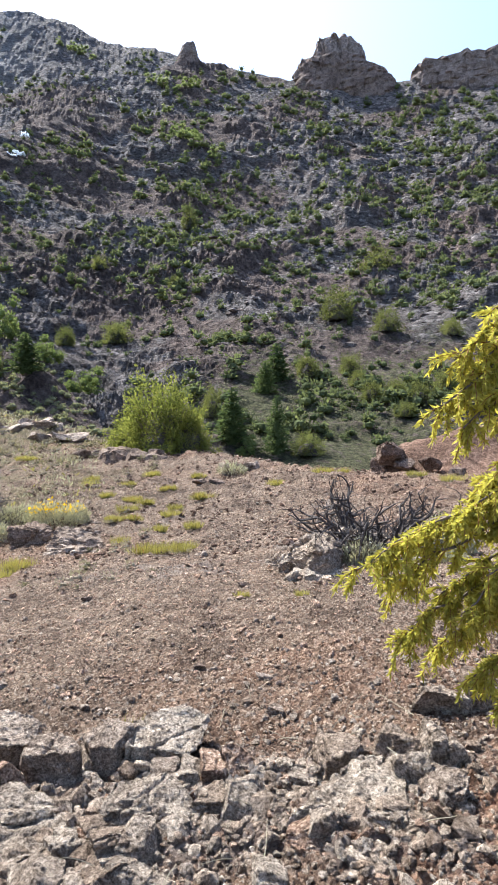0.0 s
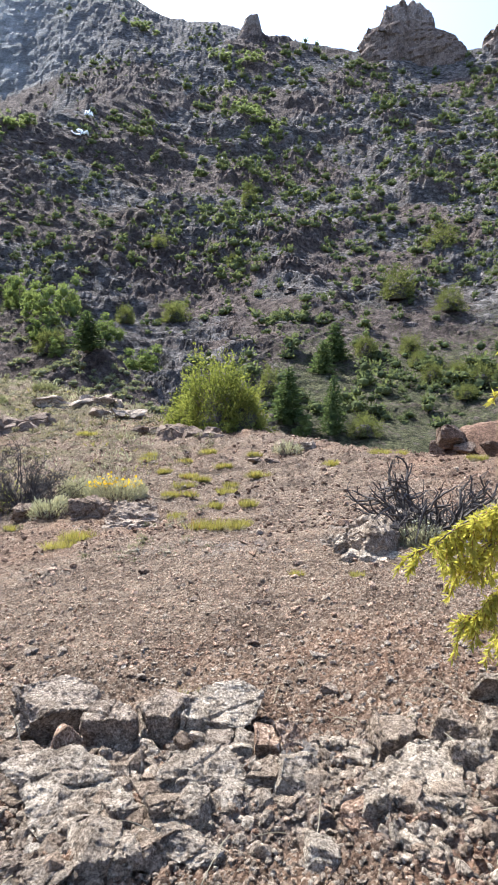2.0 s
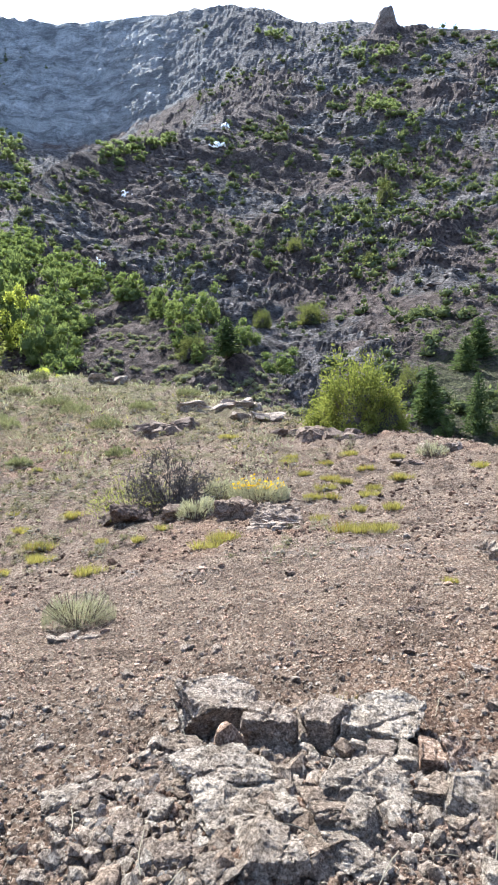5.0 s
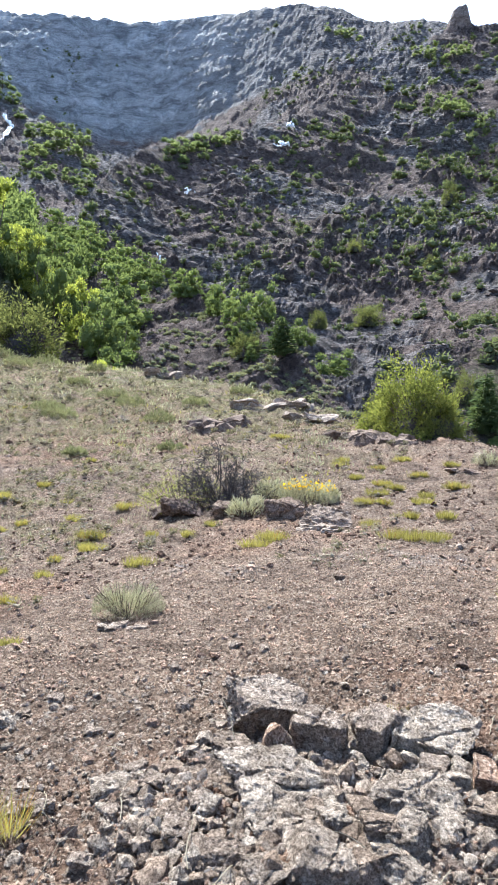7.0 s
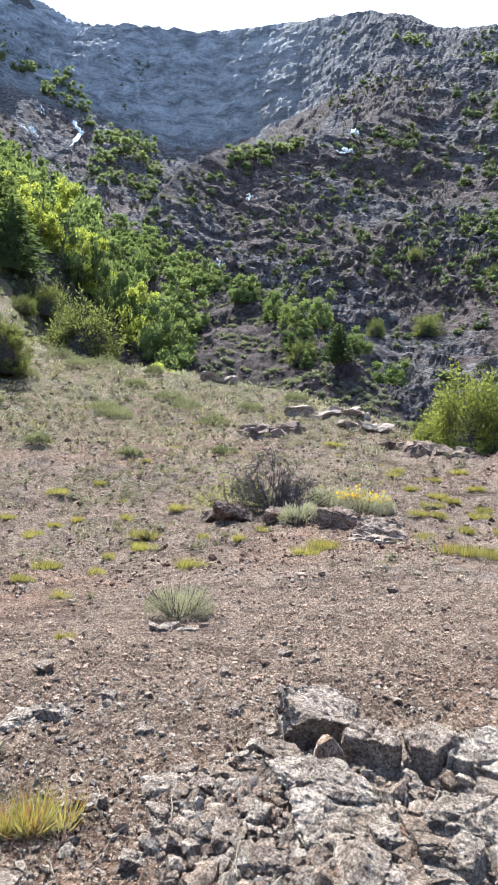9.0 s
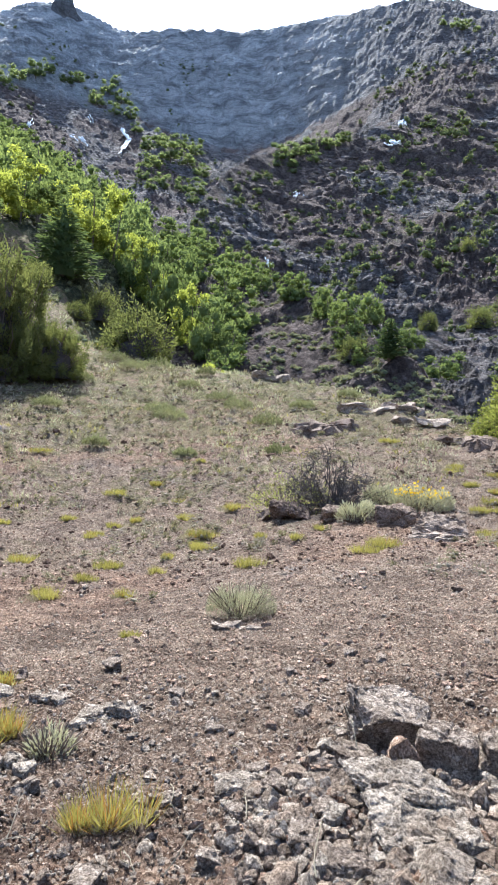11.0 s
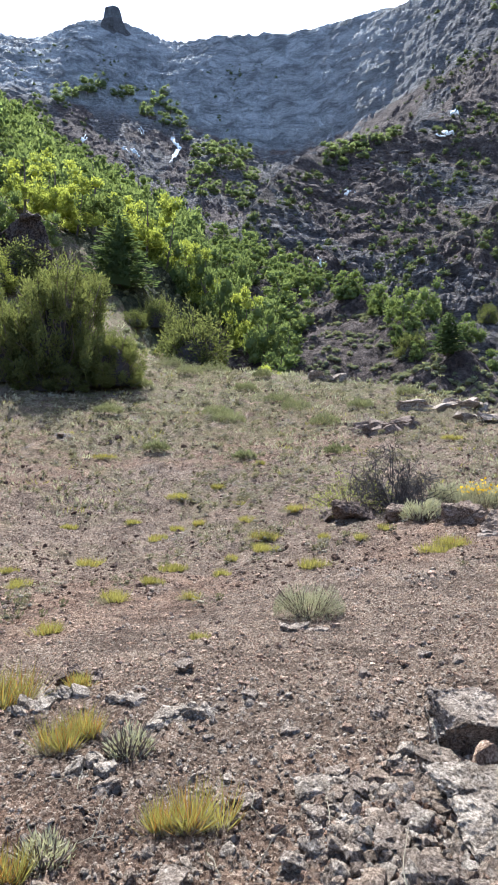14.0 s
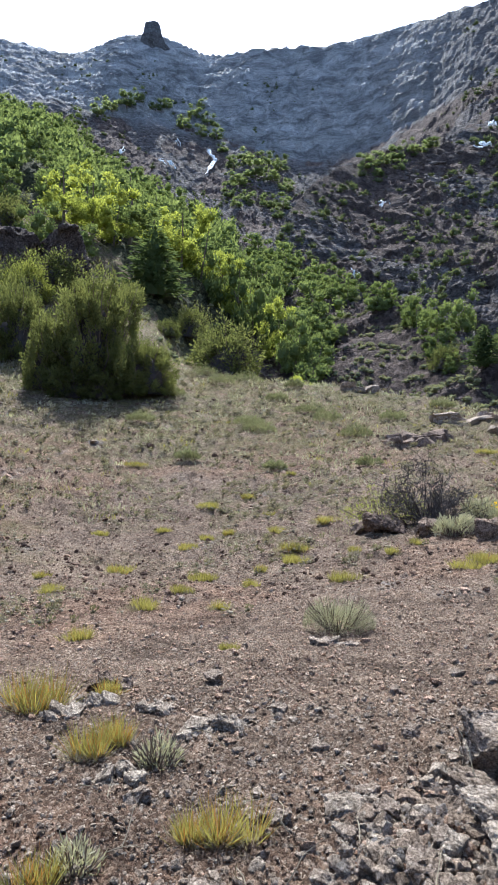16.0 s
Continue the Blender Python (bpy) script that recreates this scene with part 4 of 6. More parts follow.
def distant_wood():
    """The closed canopy high in the gully, too many trees to count."""
    r = np.random.default_rng(23)
    kinds = [crown(440 + k, 9, 150, 0.75, 5.0, 4.6, spread=0.34, low=0.15, core=0.72) for k in range(5)]
    az, s = r.uniform(40, 68, 900), r.uniform(0, 1, 900)
    d = 92 + (table(az, BANK_FAR) + 4 - 92) * s
    ok = (d > 90) & (vnoise(az / 4.0, d / 22.0, None, 9) > -0.55)
    az, d = az[ok][:520], d[ok][:520]
    x, y = -d * np.sin(np.radians(az)), d * np.cos(np.radians(az))
    z = ground_z(x, y)
    pieces = []
    for i in range(len(x)):
        v, f = kinds[i % 5]
        pieces.append((v * r.uniform(0.55, 1.0) * [1, 1, r.uniform(0.8, 1.25)] + [x[i], y[i], z[i] - 0.5], f))
    tagged(new("distant_wood", mesh_from("distant_wood", *join(*pieces), BROAD)), "closed green canopy of broadleaf trees high in the gully", "wood", kind="stuff")


distant_wood()

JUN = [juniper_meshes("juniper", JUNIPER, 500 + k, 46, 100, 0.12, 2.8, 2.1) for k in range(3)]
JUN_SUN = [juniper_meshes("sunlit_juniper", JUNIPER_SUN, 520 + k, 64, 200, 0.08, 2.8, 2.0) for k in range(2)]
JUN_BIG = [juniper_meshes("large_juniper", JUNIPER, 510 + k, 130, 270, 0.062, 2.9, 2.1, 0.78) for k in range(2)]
CON = [conifer_meshes(540 + k, 4.0, 1.5 + 0.3 * k, 1800, 0.22) for k in range(3)]
LIME = [tree_meshes("bright_tree", BRIGHT, 560 + k, 20, 2600, 0.105, 2.6, 3.0, 0.06, spread=0.24, low=0.1, core=0.6) for k in range(2)]
GREEN = [tree_meshes("green_bush", BROAD, 570 + k, 16, 2000, 0.11, 2.4, 2.1, 0.06, spread=0.28, low=0.1, core=0.7) for k in range(2)]
TALL = [tree_meshes("pale_green_tree", BRIGHT if k else BROAD, 580 + k, 30, 2600, 0.2, 4.2, 6.5, 0.13, spread=0.2, low=0.15, core=0.45) for k in range(2)]
KINDS = {
    "juniper": ("juniper_bush", "dark green juniper bush on the slope", "bush", JUN),
    "large": ("juniper_bush", "large dark green juniper bush above the grassy slope", "bush", JUN_BIG),
    "sunlit": ("juniper_bush", "yellow-green juniper bush on the edge of the drop", "bush", JUN_SUN),
    "conifer": ("conifer", "dark narrow conifer below the plateau's edge", "tree", CON),
    "lime": ("small_tree", "bright yellow-green leafy young tree", "tree", LIME),
    "green": ("leafy_bush", "fresh green rounded leafy bush", "bush", GREEN),
    "tall": ("leafy_tree", "tall light green leafy tree on the slope", "tree", TALL),
}


def plant(kind, az, d, width, height, sink=0.1, above=None):
    """A tree or bush at an azimuth and distance, of that width and height; above: its foot's height where it stands below the edge."""
    name, label, cat, meshes = KINDS[kind]
    i = int(abs(az * 7) + d) % len(meshes)
    p = spot(az, d) - Vector((0, 0, sink))
    if above is not None:
        p.z = above
    dims = {"juniper": (2.7, 2.05), "large": (2.7, 2.05), "sunlit": (2.7, 1.9), "conifer": (1.8, 4.0), "lime": (2.6, 3.1), "green": (2.4, 2.2), "tall": (4.2, 6.6)}[kind]
    ob = tree_kind(name, label, cat, "", meshes[i], p, az * 0.7 + d, 1.0)
    ob.scale = (width / dims[0], width / dims[0], height / dims[1])
    return ob


BUSHES = [
    ("large", 51.6, 28.6, 4.6, 5.3), ("large", 49.3, 28.0, 2.6, 2.1), ("large", 52.9, 27.4, 2.3, 1.5), ("large", 50.9, 27.1, 1.9, 1.1), ("large", 57.4, 33.5, 3.6, 4.0), ("large", 47.3, 28.3, 3.2, 2.6), ("large", 54.7, 28.0, 2.9, 3.2), ("conifer", 46.6, 57.0, 5.5, 6.0), ("juniper", 43.4, 56, 3.2, 2.8),
    ("juniper", 57.9, 36.4, 3.0, 3.8), ("juniper", 54.9, 49.0, 5.2, 2.8), ("juniper", 45.1, 49.0, 2.2, 1.4), ("juniper", 40.1, 36.0, 3.9, 3.0), ("juniper", 41.6, 36.6, 2.4, 2.0), ("sunlit", 7.4, 18.7, 2.7, 2.0), ("sunlit", 5.2, 18.2, 1.6, 1.3), ("sunlit", 10.0, 19.2, 1.6, 1.25),
    ("sunlit", 56.6, 46, 4.2, 2.6), ("juniper", 50.5, 47, 3.8, 2.2), ("juniper", 48.5, 52, 2.8, 1.8), ("juniper", 59.5, 42, 3.6, 3.0), ("juniper", 58.5, 57, 3.6, 3.4), ("green", 53.0, 58, 3.6, 3.6), ("juniper", 60.5, 35, 2.8, 2.6), ("juniper", 53.5, 52, 3.0, 2.0),
]
BELT = [
    ("lime", 30.3, 40.0, 2.2, 3.9), ("lime", 32.4, 42.0, 2.6, 4.6), ("lime", 29.0, 38.0, 1.2, 1.6), ("green", 34.2, 60, 4.4, 6.9), ("lime", 33.4, 50, 3.4, 5.4), ("lime", 35.7, 63.0, 4.6, 7.3), ("green", 37.7, 68, 5.4, 9.0), ("lime", 39.2, 72, 5.2, 8.4),
    ("green", 40.7, 73, 5.8, 8.4), ("lime", 42.5, 76, 6.1, 9.5), ("tall", 44.2, 74.5, 5.9, 9.8), ("tall", 48.6, 67.9, 6.5, 10.0), ("tall", 51.8, 63.3, 5.5, 8.3), ("lime", 50.0, 65.3, 5.1, 6.3), ("tall", 54.1, 60.9, 4.8, 7.5), ("green", 56.3, 55.4, 3.9, 4.8), ("lime", 46.6, 72.0, 5.0, 7.0),
]
GULLY = [
    ("green", 14.2, 78.0, 5.1, 4.3), ("green", 16.9, 86.8, 4.1, 4.0), ("conifer", 18.7, 54.0, 2.8, 3.3), ("juniper", 15.5, 100.0, 3.1, 3.1), ("juniper", 11.4, 101.6, 4.6, 3.7), ("green", 20.2, 98.0, 5.0, 6.8), ("conifer", 1.5, 62.2, 3.9, 5.6), ("conifer", -2.4, 60.8, 2.4, 5.7), ("juniper", 3.2, 68.4, 2.7, 2.9),
    ("green", 0.3, 60.6, 2.6, 2.4), ("conifer", -1.4, 76.0, 3.2, 4.0), ("juniper", -5.1, 60.8, 3.6, 2.0), ("conifer", -2.4, 79.4, 4.0, 4.9), ("juniper", -5.1, 81.0, 3.1, 2.8), ("juniper", -7.7, 99.2, 6.4, 4.4), ("green", 22.4, 62.0, 3.6, 3.8), ("green", 24, 66.0, 3.0, 3.4), ("juniper", 21.6, 58.0, 2.6, 2.2),
]
LOWER = [
    ("juniper", -11.8, 95, 4.5, 3.1), ("juniper", -8.7, 84.2, 3.2, 2.8), ("juniper", -10.6, 74.6, 2.9, 2.3), ("juniper", -12.6, 75.2, 2.9, 2.4), ("juniper", -14.4, 73.8, 3.8, 2.5), ("juniper", -16.6, 77, 3.5, 3.1), ("juniper", -13.4, 69.6, 2.7, 1.7), ("juniper", -17.1, 96, 3.2, 2.5),
    ("juniper", -11.1, 129.4, 7, 4.1), ("green", 4.8, 190.8, 5.4, 4.6), ("green", 5.8, 195.2, 4, 3.6), ("juniper", 6.4, 118.6, 2.7, 2.7), ("juniper", 12.8, 124.8, 3.2, 2.8), ("juniper", 5.2, 143.6, 3.7, 4.8), ("juniper", -9.4, 79.2, 2.4, 2.1), ("juniper", -18.6, 81.4, 3.5, 2.5), ("juniper", -20.6, 70.6, 3, 2.2),
]
for kind, az, d, w, h in BUSHES + BELT + GULLY + LOWER:
    plant(kind, az, d, w, h)
# light green groves high on the slopes: azimuth, elevation, width
GROVES = [
    (40.4, 18.6, 9), (39.4, 19.6, 11), (38.0, 20.2, 12), (36.6, 20.0, 11), (35.4, 19.3, 9), (40.0, 20.8, 9), (38.8, 21.3, 10), (37.4, 21.2, 10), (36.0, 20.8, 9), (38.6, 18.3, 9), (37.0, 18.0, 9), (35.6, 17.9, 8), (39.6, 18.0, 8), (36.0, 17.2, 7),
    (28.9, 21.0, 4.4), (28.1, 21.2, 4.8), (27.2, 21.4, 4.8), (26.3, 21.6, 4.8), (25.3, 21.9, 4.6), (24.3, 22.1, 4.4), (23.4, 22.3, 4), (27.7, 20.6, 4), (26.0, 21.0, 3.8),
    (44.4, 23.4, 10), (43.4, 24.2, 11), (42.4, 23.8, 10), (41.6, 22.8, 9), (43.0, 25.0, 8), (41.0, 22.0, 7), (42.9, 22.9, 8),
    (51.6, 23.6, 11), (50.4, 24.0, 11), (49.2, 24.4, 11), (48.2, 24.9, 10), (46.8, 24.5, 9), (45.9, 24.6, 8),
    (16.0, 30.0, 5), (15.0, 29.8, 6), (14.2, 29.6, 6), (13.3, 29.5, 5), (8.5, 28.3, 5), (7.4, 28.0, 5.5), (6.3, 27.8, 5), (5.4, 28.0, 5), (4.6, 28.2, 4), (6.5, 24.9, 4.6), (5.7, 24.4, 5), (4.8, 24.0, 4.6), (3.2, 23.2, 4), (7.0, 26.4, 4),
]
for k, (az, el, w) in enumerate(GROVES):
    ob = tree_kind("grove_tree", "light green leafy tree high on the mountainside", "tree", "groves on the mountain", grove[k % 3], slope_spot(az, el) - Vector((0, 0, 0.5)), k * 1.7, 1.0)
    ob.scale = (w / 4.0, w / 4.0, w / 5.2)


def bank_tussocks():
    """Mossy cushions in slanting rows down the steep bank under the trees."""
    r = np.random.default_rng(71)
    n = 900
    az, row = r.uniform(11, 36, n), r.integers(0, 17, n)
    el = 1.2 + 0.52 * row + 0.5 * vnoise(az / 2.2, row * 0.7, None, 72) + 0.11 * (az - 24) + r.normal(0, 0.05, n)
    az2 = r.uniform(36, 62, 420)
    az, el = np.append(az, az2), np.append(el, r.uniform(1.5, 9.5, 420))
    n = len(az)
    far, top = table(az, BANK_FAR), table(az, BANK_EL)
    slope = (EYE + far * np.tan(np.radians(top)) + 5) / (far - 38)
    d = (EYE + 5 + 38 * slope) / np.maximum(slope - np.tan(np.radians(el)), 0.05)
    d = np.where(az > 38, r.uniform(37, 75, n), d)
    ok = (d > 37) & (d < far)
    az, d = az[ok], d[ok]
    x, y = -d * np.sin(np.radians(az)), d * np.cos(np.radians(az))
    z = ground_z(x, y)
    kinds = [crown(730 + k, 3, 34, 0.2, 1.1, 0.5, spread=0.6, low=0.1, core=0.8) for k in range(4)]
    pieces = []
    for i in range(len(x)):
        v, f = kinds[i % 4]
        pieces.append((v * r.uniform(0.35, 0.85) + [x[i], y[i], z[i] - 0.12], f))
    tagged(new("bank_tussocks", mesh_from("bank_tussocks", *join(*pieces), SAGE_DARK)), "grey-green mossy cushions on the steep bank", "cushions", kind="stuff")


bank_tussocks()


# ---------------------------------------------------------------- stones and ledges
def weathered(seed, sub, cuts, size, rough):
    """An angular, flat-topped block of a given size with cracks and a pitted, broken surface."""
    r = np.random.default_rng(seed)
    v, f = ICO[sub]
    v = v.copy()
    faces = [(0, 0, 1), (0, 0, 1), (1, 0, 0), (-1, 0, 0), (0, 1, 0), (0, -1, 0)]
    for k in range(cuts + 6):
        n = np.array(faces[k], float) + r.normal(size=3) * 0.32 if k < 6 else r.normal(size=3)
        n /= np.linalg.norm(n)
        d = r.uniform(0.42, 0.62) if k < 6 else r.uniform(0.62, 0.85)
        v = v - np.clip(v @ n - d, 0, None)[:, None] * n
    lo, hi = v.min(0), v.max(0)
    v = (v - (lo + hi) / 2) / (hi - lo) * size
    base = float(np.mean(size))
    o = r.uniform(0, 90, 3)
    for k, lam in enumerate((0.55, 0.24, 0.11, 0.05)):
        q = v / (lam * base) + o
        n = vnoise(q[:, 0], q[:, 1], q[:, 2], seed + k)
        if k > 0:
            n = 0.5 - np.abs(n) * 1.6
        away = np.zeros_like(v)
        fn = np.cross(v[f[:, 1]] - v[f[:, 0]], v[f[:, 2]] - v[f[:, 0]])
        for i in range(3):
            np.add.at(away, f[:, i], fn)
        away /= np.linalg.norm(away, axis=1, keepdims=True) + 1e-12
        v = v + away * (rough * (0.7 + 0.5 * k) * lam * base * n)[:, None]
    for _ in range(3):
        n = r.normal(size=3) * [1, 1, 0.8]
        n /= np.linalg.norm(n)
        q = v / (0.4 * base) + o
        off = v @ n - r.uniform(-0.25, 0.25) * base + 0.06 * base * vnoise(q[:, 0], q[:, 1], q[:, 2], seed + 9)
        v = v * (1 - 0.10 * np.exp(-(off / (0.022 * base)) ** 2))[:, None]
    return v, f


def boulder(name, label, az, r, width, height, depth, seed, mat, rz=0.0, tilt=0.0, sub=5, rough=0.13, sink=0.25, cuts=8, group=""):
    """One angular, weathered rock of a given size, bedded in the ground."""
    v, f = weathered(seed, sub, cuts, np.array((width, depth, height)), rough)
    ob = thing(name, label, "rock", group, spot(az, r) + Vector((0, 0, height * (0.5 - sink))), radians(az) + rz, 1.0, mesh_from(name, v, f, mat))
    ob.rotation_euler[0] = radians(tilt)
    return ob


def broken_ledge(label, az, r, width, height, depth, seed, mat, blocks=7):
    """Bedrock that comes out of the ground as one mass of cracked blocks."""
    g = np.random.default_rng(seed)
    p = spot(az, r)
    ob = thing("outcrop", label, "rock", "", p, radians(az), 1.0)
    for k in range(blocks):
        s = g.uniform(0.35, 0.75)
        v, f = weathered(seed * 17 + k, 5 if height > 3 else (3 if r > 9 else 4) if blocks > 3 else 5, 8, np.array((width * s * 0.75, depth * s, height * g.uniform(0.6, 1.1))), 0.16)
        a = g.uniform(-0.5, 0.5)
        tip = g.uniform(-0.25, 0.25)
        v = np.stack([v[:, 0] * math.cos(a) - v[:, 1] * math.sin(a), v[:, 0] * math.sin(a) + v[:, 1] * math.cos(a), v[:, 2] + v[:, 0] * tip], -1)
        off = np.array(((k / max(1, blocks - 1) - 0.5) * width * 0.75, g.uniform(-0.3, 0.3) * depth, height * g.uniform(-0.3, 0.12)))
        part("rock_block", mesh_from("rock_block", v + off, f, mat), ob)
    return ob


LEDGE = "weathered rocks of the near ledge"
PALE_L, DARK_L = "pale grey lichened rock of a weathered ledge", "dark brown angular rock under the ledge"
# azimuth, distance, width, height over the ground, depth, tilt
BIG = [
    (21.0, 2.96, 0.38, 0.17, 0.28, 8), (16.6, 2.64, 0.22, 0.14, 0.18, 2), (12.2, 2.66, 0.24, 0.12, 0.2, 3), (7.2, 2.66, 0.36, 0.11, 0.26, 8), (19.4, 2.42, 0.54, 0.075, 0.24, 6), (18.0, 2.22, 0.46, 0.06, 0.24, 12),
    (8.7, 2.24, 0.34, 0.085, 0.24, 12), (0.4, 2.22, 0.19, 0.08, 0.17, 10), (-8.7, 2.14, 0.38, 0.085, 0.3, 14), (-7.1, 2.40, 0.2, 0.12, 0.16, 4), (-12.3, 2.48, 0.21, 0.12, 0.17, 2), (-16.1, 2.42, 0.19, 0.14, 0.16, 0),
    (-16.2, 2.9, 0.24, 0.1, 0.18, 0), (-19.5, 2.98, 0.2, 0.12, 0.2, 0), (17.2, 1.97, 0.22, 0.09, 0.18, 10), (12.2, 1.98, 0.2, 0.06, 0.17, 4),
]
SMALL = [
    (20.1, 2.58, 0.15, 0.13, 0.12, 0), (7.3, 2.42, 0.12, 0.07, 0.1, 0), (5.2, 2.45, 0.11, 0.07, 0.09, 12), (3.1, 2.44, 0.11, 0.11, 0.1, 20), (24.7, 2.03, 0.18, 0.06, 0.12, 0), (15.8, 2.1, 0.12, 0.07, 0.1, 0), (26.0, 2.27, 0.11, 0.06, 0.1, 0), (23.6, 2.66, 0.2, 0.08, 0.16, 6),
    (25.6, 2.5, 0.26, 0.045, 0.14, 8), (33.1, 2.57, 0.26, 0.045, 0.14, 5), (3.3, 2.24, 0.17, 0.05, 0.13, 8), (7.6, 2.12, 0.18, 0.05, 0.12, 6), (-13.9, 2.25, 0.13, 0.1, 0.11, 0), (-16.4, 2.2, 0.16, 0.07, 0.13, 5), (-12.5, 2.04, 0.2, 0.05, 0.15, 8), (-6.6, 2.0, 0.11, 0.06, 0.09, 0),
]
MORE = [
    (-2.7, 2.4, 0.11, 0.05, 0.09, 0), (0.9, 2.42, 0.14, 0.09, 0.11, 10), (5.6, 2.37, 0.11, 0.09, 0.09, 0), (-2.5, 2.12, 0.16, 0.05, 0.12, 8), (-5.0, 1.99, 0.12, 0.06, 0.1, 0), (10.2, 2.06, 0.2, 0.06, 0.14, 8), (9.7, 1.95, 0.22, 0.06, 0.15, 5), (-2.0, 1.88, 0.12, 0.05, 0.1, 0),
    (11.6, 2.08, 0.16, 0.05, 0.1, 5), (22.0, 2.1, 0.14, 0.05, 0.12, 0), (21.5, 1.9, 0.16, 0.06, 0.12, 4), (14.5, 2.42, 0.08, 0.06, 0.07, 0), (10.4, 2.46, 0.07, 0.05, 0.06, 0), (13.0, 2.44, 0.06, 0.05, 0.06, 0), (-10.2, 2.32, 0.12, 0.06, 0.1, 0), (-4.6, 2.3, 0.1, 0.05, 0.09, 0),
]
for k, (az, r, w, h, d, tilt) in enumerate(BIG + SMALL + MORE):
    mat = LEDGE_ROCK if k in (0, 1, 2, 17, 20, 29) else BROWN if k in (16, 19, 33, 36) else GREY
    label = PALE_L if mat is GREY else DARK_L if mat is LEDGE_ROCK else "brown angular broken rock beside the ledge"
    ob = boulder("ledge_rock", label, az, r, w, (2.4 if k < 4 else 1.9) * h, d * 1.15, 800 + k, mat, tilt=tilt, group=LEDGE, sink=0.46, sub=6 if w > 0.32 else 5 if w > 0.15 else 4, rough=0.12)
# stones lying alone
for k, (az, r, w, dark) in enumerate([
    (4.4, 3.75, 0.085, 1), (9.6, 4.85, 0.08, 1), (3.5, 4.6, 0.085, 1), (13.8, 6.1, 0.1, 1), (28.2, 3.98, 0.10, 0), (23.0, 4.3, 0.09, 0), (20.5, 4.1, 0.09, 0),
    (35.3, 3.12, 0.1, 0), (32.2, 2.68, 0.11, 0), (30.7, 2.52, 0.12, 0), (50.6, 2.75, 0.12, 0), (43.2, 4.16, 0.14, 0), (24.5, 3.0, 0.09, 0), (27.6, 3.3, 0.1, 0),
    (38.0, 3.6, 0.1, 0), (39.5, 2.5, 0.1, 0), (34.0, 2.35, 0.1, 0), (26.5, 2.3, 0.12, 0), (29.0, 2.15, 0.12, 0), (36.5, 2.15, 0.11, 0), (47.0, 2.1, 0.12, 0),
    (53.5, 2.0, 0.15, 0), (0.5, 5.6, 0.09, 1), (-2.2, 3.0, 0.1, 0), (6.0, 3.05, 0.1, 0), 
]):
    boulder("loose_stone", "dark angular stone lying on the gravel" if dark else "grey-brown stone lying on the gravel", az, r, w, w * 0.6, w * 0.8, 860 + k, DARKROCK if dark else LEDGE_ROCK, rz=k * 1.3, sub=4, group="loose stones on the gravel", sink=0.22)
# bedrock showing through
for k, (az, r, w, h, d, label, mat) in enumerate([
    (-2.8, 6.68, 0.34, 0.2, 0.3, "low grey rock beside the outcrop", GREY), (-13.4, 6.1, 0.5, 0.14, 0.3, "pale grey lichened outcrop beside the dead bush", GREY), (-5.6, 5.75, 0.5, 0.16, 0.3, "low grey rock beside the outcrop", GREY), (-17.0, 6.2, 0.4, 0.1, 0.3, "pale grey lichened outcrop beside the dead bush", GREY),
    (-3.6, 3.46, 0.34, 0.045, 0.14, "thin pale stone flush with the gravel", PALE), (12.5, 8.6, 0.26, 0.16, 0.2, "nearly white pointed stone beside a grass tuft", PALE),
    (15.6, 8.85, 0.6, 0.12, 0.4, "flat grey slabs under the flowering cushion", LEDGE_ROCK),
    (14.6, 9.2, 0.7, 0.18, 0.5, "flat grey slabs under the flowering cushion", LEDGE_ROCK), (26.8, 11.3, 1.0, 0.42, 0.7, "dark broken ledge under the twiggy bush", DARKROCK),
    (20.6, 9.9, 0.6, 0.18, 0.4, "dark broken ledge under the twiggy bush", DARKROCK),
    (32.2, 5.28, 0.42, 0.08, 0.2, "row of small grey stones below a shrub", LEDGE_ROCK), (43.0, 3.4, 0.3, 0.13, 0.2, "jagged grey rock standing out of the gravel", GREY),
    (44.6, 3.38, 0.2, 0.1, 0.2, "jagged grey rock standing out of the gravel", GREY), (51.5, 4.2, 0.24, 0.2, 0.2, "dark jagged rock beside orange grass", DARKROCK),
    (53.0, 3.9, 0.26, 0.16, 0.2, "grey jagged rock beside orange grass", GREY), (48.2, 3.7, 0.26, 0.1, 0.2, "grey jagged rock standing out of the gravel", GREY),
    (55.7, 3.7, 0.2, 0.12, 0.2, "grey jagged rock standing out of the gravel", GREY), (52.1, 2.92, 0.2, 0.1, 0.16, "blue-grey lichened rock among grass", GREY),
]):
    broken_ledge(label, az, r, w, h, d, 900 + k, mat, 1 if mat is PALE else 7)
